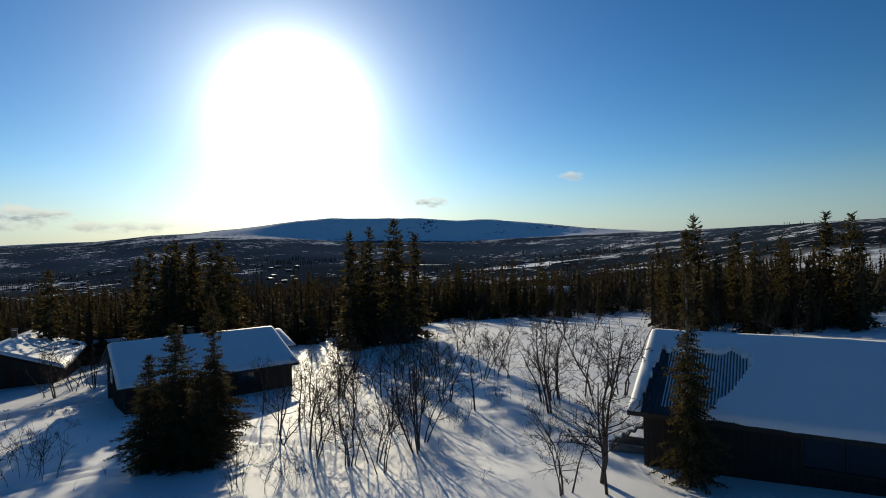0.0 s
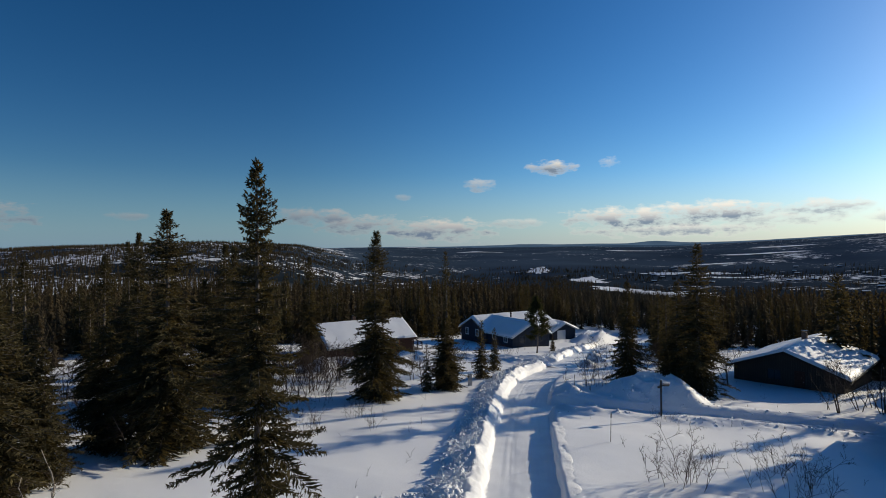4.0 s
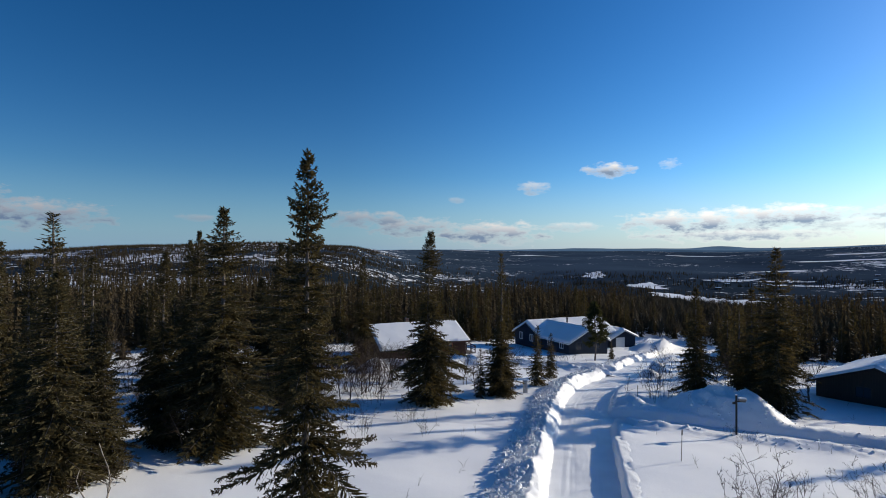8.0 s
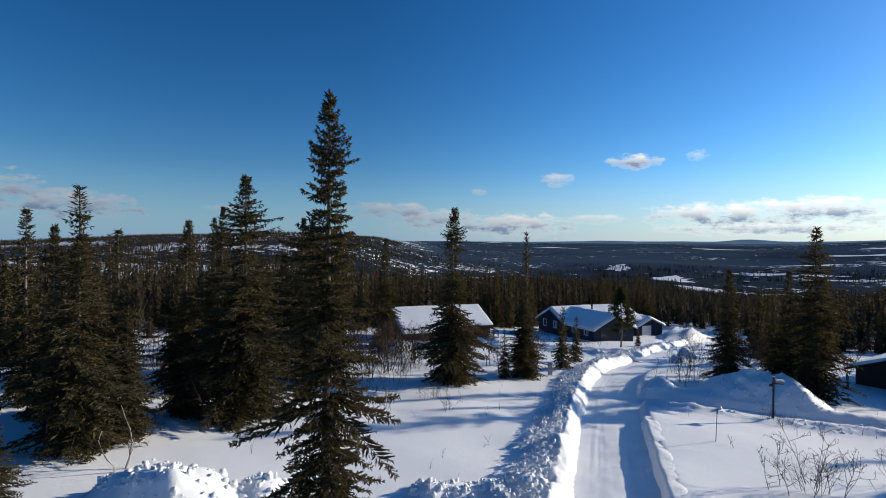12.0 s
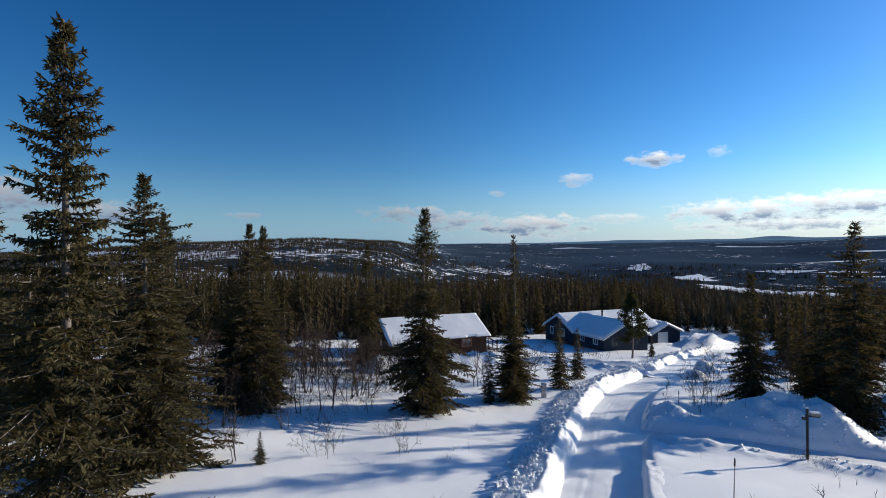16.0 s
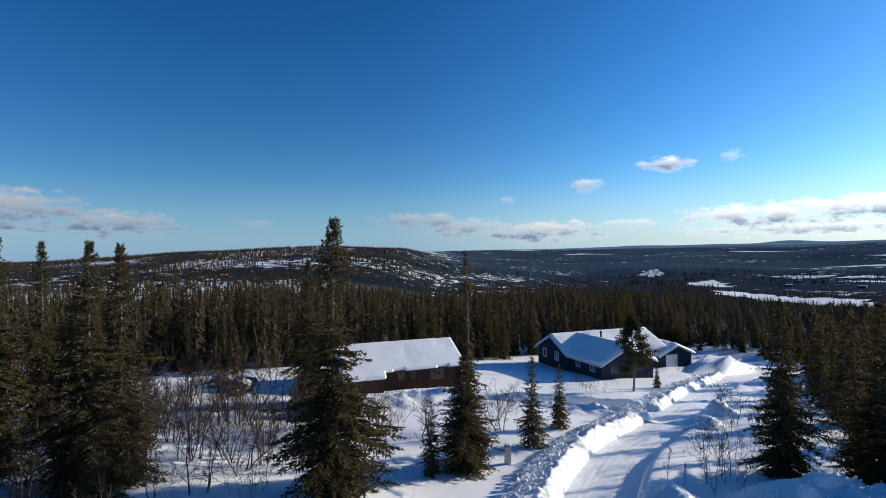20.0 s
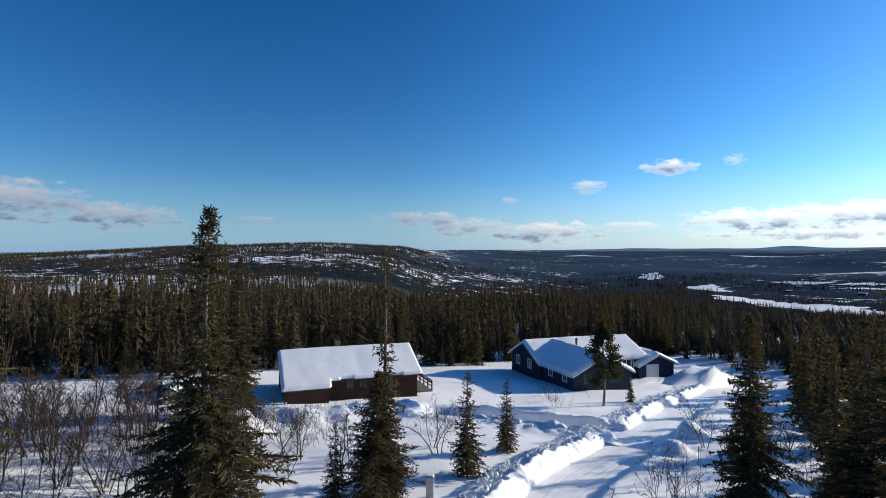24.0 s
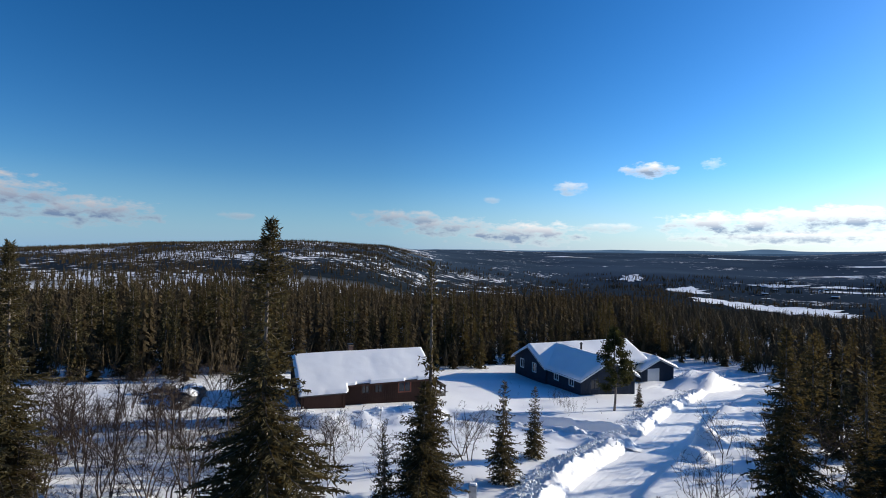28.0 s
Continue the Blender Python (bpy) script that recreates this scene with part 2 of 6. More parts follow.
def foliage_material(name, dark, light, vary=0.6, size=0.9):
    m, n, l, b = material(name, 0.85, spec=0.05)
    geo = n.new("ShaderNodeNewGeometry")
    v = coords(n, l)
    patch = noise_tex(n, l, v, size, 3)
    f = math_node(n, l, "ADD", math_node(n, l, "MULTIPLY", geo.outputs["Random Per Island"], vary), math_node(n, l, "MULTIPLY", patch, 1.1 - vary))
    l.new(ramp(n, l, f, [(0.15, dark), (0.95, light)]), b.inputs["Base Color"])
    tr = n.new("ShaderNodeBsdfTranslucent")
    tr.inputs["Color"].default_value = (light[0] * 1.3, light[1] * 1.1, light[2] * 0.7, 1)
    mx = n.new("ShaderNodeMixShader")
    mx.inputs[0].default_value = 0.26
    l.new(b.outputs[0], mx.inputs[1])
    l.new(tr.outputs[0], mx.inputs[2])
    l.new(mx.outputs[0], n["Material Output"].inputs["Surface"])
    return m


NEEDLES = foliage_material("spruce_needles", (0.040, 0.037, 0.022), (0.084, 0.070, 0.035))
PINE_NEEDLES = foliage_material("pine_needles", (0.018, 0.024, 0.012), (0.058, 0.062, 0.026))
FAR_NEEDLES = foliage_material("far_needles", (0.038, 0.031, 0.020), (0.092, 0.070, 0.040), 0.2, 0.16)


def bark_material(name, dark, light, scale=6.0):
    m, n, l, b = material(name, 0.9, spec=0.2)
    v = coords(n, l, (1, 1, 0.25))
    t = noise_tex(n, l, v, scale, 6, 0.7)
    l.new(ramp(n, l, t, [(0.35, dark), (0.65, light)]), b.inputs["Base Color"])
    bump(n, l, b, t, 0.6, 0.02)
    return m


SPRUCE_BARK = bark_material("spruce_bark", (0.07, 0.055, 0.045), (0.22, 0.19, 0.17))
BIRCH_BARK = bark_material("mountain_birch_bark", (0.04, 0.031, 0.027), (0.14, 0.112, 0.098), 4.0)
TWIG = bark_material("birch_twigs", (0.022, 0.015, 0.012), (0.060, 0.040, 0.030), 9.0)
THICKET = bark_material("thicket_twigs", (0.045, 0.034, 0.020), (0.105, 0.076, 0.042), 0.5)
DEAD_WOOD = bark_material("grey_dead_wood", (0.2, 0.17, 0.14), (0.42, 0.38, 0.33), 5.0)


def board_material(name, dark, light):
    m, n, l, b = material(name, 0.8, spec=0.25)
    info = n.new("ShaderNodeObjectInfo")
    v = coords(n, l, (1, 1, 0.12))
    grain = noise_tex(n, l, v, 22.0, 5, 0.65)
    stain = noise_tex(n, l, coords(n, l), 0.9, 3)
    f = math_node(n, l, "ADD", math_node(n, l, "MULTIPLY", grain, 0.5), math_node(n, l, "MULTIPLY", stain, 0.3))
    f = math_node(n, l, "ADD", f, math_node(n, l, "MULTIPLY", info.outputs["Random"], 0.3))
    l.new(ramp(n, l, f, [(0.3, dark), (0.85, light)]), b.inputs["Base Color"])
    bump(n, l, b, grain, 0.35, 0.01)
    return m


BROWN_BOARD = board_material("brown_stained_boards", (0.030, 0.014, 0.010), (0.075, 0.036, 0.026))
BLUE_BOARD = board_material("blue_grey_painted_boards", (0.022, 0.030, 0.045), (0.05, 0.065, 0.09))
BLACK_BOARD = board_material("tarred_black_boards", (0.022, 0.019, 0.017), (0.055, 0.047, 0.041))
WHITE_WOOD = board_material("white_painted_wood", (0.68, 0.68, 0.66), (0.82, 0.82, 0.80))
RED_WOOD = board_material("red_brown_door_paint", (0.16, 0.055, 0.035), (0.26, 0.09, 0.06))
GREY_WOOD = board_material("weathered_grey_wood", (0.13, 0.115, 0.10), (0.30, 0.27, 0.24))


def glass_material():
    m, n, l, b = material("dark_window_glass", 0.06, spec=0.6)
    b.inputs["Base Color"].default_value = (0.02, 0.024, 0.03, 1)
    return m


GLASS = glass_material()


def metal_material(name, dark, light, rough=0.45, metal=0.6):
    m, n, l, b = material(name, rough, metal)
    t = noise_tex(n, l, coords(n, l), 5.0, 5)
    l.new(ramp(n, l, t, [(0.3, dark), (0.7, light)]), b.inputs["Base Color"])
    return m


ROOF_METAL = metal_material("dark_roof_sheet", (0.03, 0.03, 0.033), (0.06, 0.06, 0.065), 0.5, 0.3)
CHIMNEY_METAL = metal_material("black_chimney_steel", (0.02, 0.02, 0.02), (0.05, 0.05, 0.05))
GALVANISED = metal_material("galvanised_steel", (0.3, 0.3, 0.31), (0.5, 0.5, 0.5))
STONE = bark_material("dark_granite", (0.05, 0.05, 0.05), (0.16, 0.15, 0.14), 3.0)
BRICK_RED = bark_material("chimney_brick", (0.12, 0.07, 0.05), (0.25, 0.16, 0.12), 12.0)
ORANGE = metal_material("orange_marker_paint", (0.35, 0.16, 0.05), (0.5, 0.25, 0.08), 0.6, 0.0)


# ---- mesh helpers ----
def mesh_of(name, verts, faces, mat, smooth=False):
    """A mesh from computed vertices and triangles or quads (numpy arrays)."""
    verts = np.asarray(verts, dtype=np.float32)
    faces = np.asarray(faces, dtype=np.int32)
    me = bpy.data.meshes.new(name)
    k = faces.shape[1]
    me.vertices.add(len(verts))
    me.vertices.foreach_set("co", verts.ravel())
    me.loops.add(faces.size)
    me.loops.foreach_set("vertex_index", faces.ravel())
    me.polygons.add(len(faces))
    me.polygons.foreach_set("loop_start", np.arange(0, faces.size, k, dtype=np.int32))
    me.polygons.foreach_set("loop_total", np.full(len(faces), k, dtype=np.int32))
    if smooth:
        me.polygons.foreach_set("use_smooth", np.ones(len(faces), dtype=bool))
    me.materials.append(mat)
    me.update(calc_edges=True)
    return me


def thing(name, m, label, category, group="", kind=""):
    ob = new(name)
    ob.empty_display_size = 0.2
    ob.matrix_world = m
    return tagged(ob, label, category, group, kind)


def link(name, me, parent=None, label="", m=None):
    ob = new(name, me)
    if parent is not None:
        ob.parent = parent
    if m is not None:
        ob.matrix_basis = m
    return tagged(ob, label)


def part(name, bm, mat, parent, label=""):
    me = bpy.data.meshes.new(name)
    bm.to_mesh(me)
    bm.free()
    me.materials.append(mat)
    return link(name, me, parent, label)


def box_bm(bm, x0, x1, y0, y1, z0, z1):
    vs = [bm.verts.new(p) for p in ((x0, y0, z0), (x1, y0, z0), (x1, y1, z0), (x0, y1, z0), (x0, y0, z1), (x1, y0, z1), (x1, y1, z1), (x0, y1, z1))]
    for f in ((3, 2, 1, 0), (4, 5, 6, 7), (0, 1, 5, 4), (1, 2, 6, 5), (2, 3, 7, 6), (3, 0, 4, 7)):
        bm.faces.new([vs[i] for i in f])
    return vs


def box(x0, x1, y0, y1, z0, z1, bevel=0.0):
    bm = bmesh.new()
    box_bm(bm, x0, x1, y0, y1, z0, z1)
    if bevel:
        bmesh.ops.bevel(bm, geom=bm.edges[:], offset=bevel, segments=1, affect="EDGES")
    return bm


def prism(outline, y0, y1):
    """An outline in x, z drawn out from y0 to y1."""
    bm = bmesh.new()
    a = [bm.verts.new((x, y0, z)) for x, z in outline]
    b = [bm.verts.new((x, y1, z)) for x, z in outline]
    bm.faces.new(a)
    bm.faces.new(b[::-1])
    for i in range(len(a)):
        j = (i + 1) % len(a)
        bm.faces.new((a[j], a[i], b[i], b[j]))
    bmesh.ops.recalc_face_normals(bm, faces=bm.faces[:])
    return bm


def hash_noise(x, y, seed=0.0):
    """Smooth value noise on numpy arrays."""
    xi, yi = np.floor(x), np.floor(y)
    fx, fy = x - xi, y - yi
    fx, fy = fx * fx * (3 - 2 * fx), fy * fy * (3 - 2 * fy)

    def h(a, b):
        s = np.sin(a * 127.1 + b * 311.7 + seed * 74.7) * 43758.5453
        return s - np.floor(s)

    return (h(xi, yi) * (1 - fx) + h(xi + 1, yi) * fx) * (1 - fy) + (h(xi, yi + 1) * (1 - fx) + h(xi + 1, yi + 1) * fx) * fy


def fractal(x, y, octaves=4, seed=0.0):
    total, amp = np.zeros_like(x), 1.0
    for k in range(octaves):
        total += amp * (hash_noise(x * 2**k, y * 2**k, seed + k) - 0.5)
        amp *= 0.5
    return total


def smooth01(t):
    t = np.clip(t, 0, 1)
    return t * t * (3 - 2 * t)


# ---- the lie of the land ----
# bearing, valley distance, valley height, skyline distance, skyline height
LAND = np.array([
    (-180, 300, 4, 1500, 40), (-110, 380, -12, 1800, 8), (-86, 400, -18, 1900, 8), (-73, 420, -20, 1600, 27),
    (-60, 430, -18, 1500, 42), (-51, 460, -24, 1600, 36), (-45, 560, -40, 2800, 40), (-34, 700, -50, 4000, 44), (-12, 720, -52, 4000, 50),
    (-7, 700, -52, 4000, 66), (5, 680, -50, 3600, 98), (10, 650, -49, 3300, 120), (15, 620, -48, 3200, 130), (22, 600, -46, 3200, 122), (30, 600, -45, 3200, 102),
    (36, 580, -43, 3200, 92), (41, 560, -42, 3200, 78), (50, 500, -36, 3100, 76), (60, 420, -24, 2600, 66), (75, 300, -8, 1300, 48), (110, 260, 4, 800, 40), (180, 300, 4, 1500, 40)], dtype=float)
LAND_X, LAND_Y = -8.0, 15.0


def plain(x, y):
    return 2.5 - 0.07 * y + 0.02 * np.minimum(0, x + 10)


def land(x, y):
    """Height of the open snow without roads, on numpy arrays."""
    x, y = np.asarray(x, dtype=float), np.asarray(y, dtype=float)
    dx, dy = x - LAND_X, y - LAND_Y
    r, az = np.hypot(dx, dy), np.degrees(np.arctan2(dx, dy))
    rv, zv, rt, zt = (np.interp(az, LAND[:, 0], LAND[:, k]) for k in (1, 2, 3, 4))
    ux, uy = dx / np.maximum(r, 1e-6), dy / np.maximum(r, 1e-6)
    edge = 105.0
    near = plain(LAND_X + ux * np.minimum(r, edge), LAND_Y + uy * np.minimum(r, edge))
    down = smooth01((r - edge) / (rv - edge))
    z = near * (1 - down) + zv * down
    up = smooth01((r - rv) / (rt - rv))
    z = z + (zt - zv) * up
    z = z - np.clip((r - rt) / 2000, 0, 1) * 30
    # the broad fell under the sun, with a steep near side
    fell = np.interp(az, [14, 18, 22.5, 27, 43, 49, 54, 62], [0, 22, 62, 94, 94, 64, 30, 0]) * (1 + 0.10 * fractal(az / 4, r / 900, 3, 61))
    z = z + fell * smooth01((r - 2480 - 120 * fractal(az / 5, r * 0, 2, 63)) / 230)
    roll = np.clip((r - 60) / 400, 0, 1)
    z = z + roll * 9 * fractal(x / 210, y / 210, 3, 3) * (1 - 0.6 * up) + roll * 0.012 * r * fractal(x / 760, y / 760, 3, 8) * (1 - 0.66 * up)
    z = z + 0.5 * fractal(x / 14, y / 14, 3, 1) * np.clip(1.3 - r / 300, 0, 1)
    return z


# road, drives and heaps: centre lines in plan
ROAD_LINE = [(14.5, -34), (5.5, -10), (-1.0, 5.2), (-7.5, 17.8), (-12.1, 26.7), (-15.7, 33.8), (-18.9, 40.4), (-21.7, 46.7), (-23.8, 53), (-24.9, 60), (-25.8, 66.5), (-27.6, 74), (-29.2, 82), (-30.4, 92), (-31.2, 101), (-29, 112), (-22, 124), (-10, 136)]
DRIVE_RIGHT = [(-18.6, 41.4), (-14.4, 43.4), (-10.2, 45.2), (-6.0, 47.0), (-1.8, 48.7), (4, 50.6), (11, 52.3)]
DRIVE_LEFT = [(-25.8, 67), (-31, 64.5), (-37, 61.5), (-41, 58.5)]
DRIVE_GARAGE = [(-30.6, 96), (-33.5, 97), (-36.5, 96.8)]


def dense(line, step=0.25):
    p = np.array(line, dtype=float)
    out = []
    for i in range(len(p) - 1):
        a, b, c, d = p[max(i - 1, 0)], p[i], p[i + 1], p[min(i + 2, len(p) - 1)]
        m = max(2, int(np.linalg.norm(c - b) / step))
        t = np.linspace(0, 1, m, endpoint=False)[:, None]
        out.append(0.5 * (2 * b + (c - a) * t + (2 * a - 5 * b + 4 * c - d) * t**2 + (3 * b - a - 3 * c + d) * t**3))
    return np.vstack(out + [p[-1:]])


LINES = [(dense(ROAD_LINE), 1.85), (dense(DRIVE_RIGHT), 1.6), (dense(DRIVE_LEFT), 1.5), (dense(DRIVE_GARAGE), 2.0)]


def line_distance(x, y, line):
    """Distance to a centre line, on flat arrays."""
    best = np.full(x.shape, 1e9)
    lo, hi = line.min(0) - 8, line.max(0) + 8
    near = (x > lo[0]) & (x < hi[0]) & (y > lo[1]) & (y < hi[1])
    px, py = x[near], y[near]
    b = np.full(px.shape, 1e9)
    for q in line[::2]:
        b = np.minimum(b, (px - q[0]) ** 2 + (py - q[1]) ** 2)
    best[near] = np.sqrt(b)
    return best


# heaps of cleared snow: x, y, radius, height
HEAPS = [(-13.2, 49.6, 3.0, 1.35), (-10.2, 50.8, 3.2, 1.6), (-17.9, 46.4, 1.7, 0.7), (-36.5, 102.5, 3.4, 2.0), (-33.5, 105.5, 3.0, 1.4), (-45.2, 42.6, 2.1, 1.25),
         (-47.6, 46.2, 2.0, 0.75), (-45.6, 48.2, 2.2, 0.85), (-44.4, 50.8, 2.2, 0.8), (-43.4, 53.3, 2.2, 0.85), (-42.5, 55.8, 2.2, 0.7), (-20.0, 10.5, 2.0, 1.35), (-21.5, 9.4, 1.6, 0.9), (-23.5, 68.5, 1.6, 0.9), (-22.5, 63.5, 1.5, 0.7), (-27.0, 86.5, 1.4, 0.6), (6.0, 62.5, 2.0, 0.8), (-27.5, 61.3, 1.2, 0.5), (-15.6, 18.1, 0.9, 0.45), (-14.9, 19.0, 0.8, 0.40), (-14.2, 20.1, 0.9, 0.42), (-13.5, 21.4, 0.9, 0.40), (-19.4, 13.2, 1.2, 0.60)]


def signed_side(x, y, line):
    """Above zero on the right-hand side of the line, walking along it."""
    out = np.zeros_like(x)
    lo, hi = line.min(0) - 8, line.max(0) + 8
    near = (x > lo[0]) & (x < hi[0]) & (y > lo[1]) & (y < hi[1])
    px, py = x[near], y[near]
    best, val = np.full(px.shape, 1e9), np.zeros(px.shape)
    t = np.gradient(line, axis=0)
    for q, d in zip(line[::3], t[::3]):
        r2 = (px - q[0]) ** 2 + (py - q[1]) ** 2
        s = (px - q[0]) * d[1] - (py - q[1]) * d[0]
        val = np.where(r2 < best, s, val)
        best = np.minimum(best, r2)
    out[near] = val
    return out


def bank_height(x, y):
    """What ploughing took away or threw up, on flat arrays."""
    dist = [line_distance(x, y, line) - half for line, half in LINES]
    d = np.minimum.reduce(dist)
    right = signed_side(x, y, LINES[0][0]) > 0
    lump = fractal(x / 0.8, y / 0.8, 4, 5)
    clod = np.clip(fractal(x / 0.42, y / 0.42, 3, 15), -0.05, 1)
    side = 0.8 + 0.5 * fractal(x / 5, y / 5, 2, 9)
    cut = -0.38 * (1 - smooth01((d + 0.1) / 0.35))
    # thrown-up ridge with clods on its outer side
    crest = side * 0.30 * np.exp(-(((d - 0.9) / 0.6) ** 2)) * (1 + 0.3 * lump)
    spill = (0.12 * np.exp(-(((d - 1.75) / 0.75) ** 2))) * (1 + 1.0 * lump) + 0.2 * clod * np.exp(-(((d - 1.5) / 0.8) ** 2))
    ridge = (crest + spill) * smooth01((d + 0.1) / 0.4)
    # clean cut face that runs out into the higher field
    field = (0.26 + 0.07 * side) * smooth01((d + 0.05) / 0.35) * np.exp(-(np.clip(dist[0] - 0.6, 0, 50) / 6.0) ** 2) * (1 + 0.12 * lump * np.exp(-((d / 0.8) ** 2)))
    z = cut + np.where(right, field + np.where(dist[0] > d + 0.01, ridge, 0.0), ridge)
    for hx, hy, hr, hh in HEAPS:
        q = np.hypot(x - hx, y - hy) / hr
        z = z + hh * np.clip(1 - q**2, 0, 1) ** 1.2 * (1 + 0.45 * fractal(x / 1.1, y / 1.1, 4, 7) + 0.35 * np.abs(fractal(x / 0.7, y / 0.7, 3, 27))) * smooth01((d + 0.3) / 0.8)
    return z


# old tracks in the open snow: centre line, half gauge, depth
TRACKS = [([(-7.2, 22.5), (-6.6, 25.5), (-4.2, 28.0), (-0.8, 29.0), (4.0, 28.6)], 0.55, 0.10), ([(-7.6, 24.0), (-6.2, 27.0), (-3.2, 29.2), (1.0, 30.0)], 0.55, 0.08),
          ([(-22.5, 33.0), (-26.0, 30.0), (-29.0, 27.5), (-31.5, 25.5)], 0.12, 0.07), ([(1.5, 43.5), (4.5, 35.0), (8.5, 29.0), (11.5, 22.0)], 0.14, 0.09)]


TRACKS = [(dense(line, 0.12), gauge, deep) for line, gauge, deep in TRACKS]


def track_depth(x, y):
    """Grooves pressed into the snow, with a scuffed rim."""
    z = np.zeros_like(x)
    for p, gauge, deep in TRACKS:
        off = np.abs(line_distance(x, y, p) - gauge)
        z = z - deep * np.exp(-((off / 0.16) ** 2)) * (1 + 0.5 * fractal(x / 0.6, y / 0.6, 2, 33)) + 0.3 * deep * np.exp(-(((off - 0.34) / 0.14) ** 2))
    return z


def height(x, y):
    x, y = np.atleast_1d(np.asarray(x, dtype=float)), np.atleast_1d(np.asarray(y, dtype=float))
    return land(x, y) + bank_height(x, y) + track_depth(x, y)


def gz(x, y):
    return float(height(x, y)[0])


def graded(lo, hi, step, far_lo, far_hi, grow=1.11):
    mid = list(np.arange(lo, hi + step / 2, step))
    s, v, left = step, lo, []
    while v > far_lo:
        s = min(s * grow, 70.0)
        v -= s
        left.append(v)
    s, v, right = step, hi, []
    while v < far_hi:
        s = min(s * grow, 70.0)
        v += s
        right.append(v)
    return np.array(left[::-1] + mid + right)


def open_heath(x, y):
    """How open the far land is: 0 closed spruce woods, 1 bare snowy fell."""
    dx, dy = x - LAND_X, y - LAND_Y
    r, az = np.hypot(dx, dy), np.degrees(np.arctan2(dx, dy))
    base = np.interp(az, [-180, -100, -75, -50, -44, -30, -16, -4, 8, 20, 42, 50, 60, 75, 180], [0.5, 0.42, 0.44, 0.42, 0.34, 0.12, 0.18, 0.27, 0.29, 0.27, 0.27, 0.30, 0.34, 0.36, 0.5])
    high = np.interp(az, [-180, -100, -75, -52, -44, -30, -16, -4, 8, 20, 42, 60, 75, 180], [0.5, 0.42, 0.46, 0.44, 0.20, 0.10, 0.16, 0.26, 0.45, 1.0, 1.0, 0.8, 0.6, 0.6])
    up = np.where(az < -42, smooth01((r - 900) / 1500), smooth01((r - 2150) / 380))
    band = 0.15 * fractal(r / 170, az / 5, 3, 71) * np.clip((r - 300) / 300, 0, 1)
    return np.clip(base * (1 - up) + high * up + band * (1 - 0.5 * up), 0, 1)


def build_ground():
    xs = graded(-40, 18, 0.25, -4700, 4700)
    ys = graded(8, 68, 0.25, -2500, 4700)
    X, Y = np.meshgrid(xs, ys)
    Z = height(X.ravel(), Y.ravel())
    verts = np.column_stack([X.ravel(), Y.ravel(), Z])
    nx, ny = len(xs), len(ys)
    i = (np.arange(ny - 1)[:, None] * nx + np.arange(nx - 1)).ravel()
    faces = np.column_stack([i, i + 1, i + nx + 1, i + nx])
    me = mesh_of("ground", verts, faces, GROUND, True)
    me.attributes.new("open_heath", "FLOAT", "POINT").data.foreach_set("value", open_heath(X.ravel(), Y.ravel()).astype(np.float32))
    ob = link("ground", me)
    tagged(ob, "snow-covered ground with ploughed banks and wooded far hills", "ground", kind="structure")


build_ground()


# ridges across the valley, blue with painted haze: bearing, height angle
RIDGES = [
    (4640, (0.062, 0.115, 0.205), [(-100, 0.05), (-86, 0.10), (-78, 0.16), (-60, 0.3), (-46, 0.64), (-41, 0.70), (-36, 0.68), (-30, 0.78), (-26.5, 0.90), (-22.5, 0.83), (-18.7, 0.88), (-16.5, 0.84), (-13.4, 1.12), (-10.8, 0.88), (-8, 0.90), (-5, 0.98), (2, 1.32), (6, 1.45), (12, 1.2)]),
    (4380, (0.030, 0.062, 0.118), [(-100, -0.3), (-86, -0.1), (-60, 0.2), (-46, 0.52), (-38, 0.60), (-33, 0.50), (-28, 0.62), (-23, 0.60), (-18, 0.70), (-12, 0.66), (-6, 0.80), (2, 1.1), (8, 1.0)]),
]


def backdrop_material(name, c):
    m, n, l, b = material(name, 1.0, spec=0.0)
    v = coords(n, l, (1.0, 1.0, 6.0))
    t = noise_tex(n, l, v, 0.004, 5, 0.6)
    # the emission colour holds the haze, so sun and shade don't reach it
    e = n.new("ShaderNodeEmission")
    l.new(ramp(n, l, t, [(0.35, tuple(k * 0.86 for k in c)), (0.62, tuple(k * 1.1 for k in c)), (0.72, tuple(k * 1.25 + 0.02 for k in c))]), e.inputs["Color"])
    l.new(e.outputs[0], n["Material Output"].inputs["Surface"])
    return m


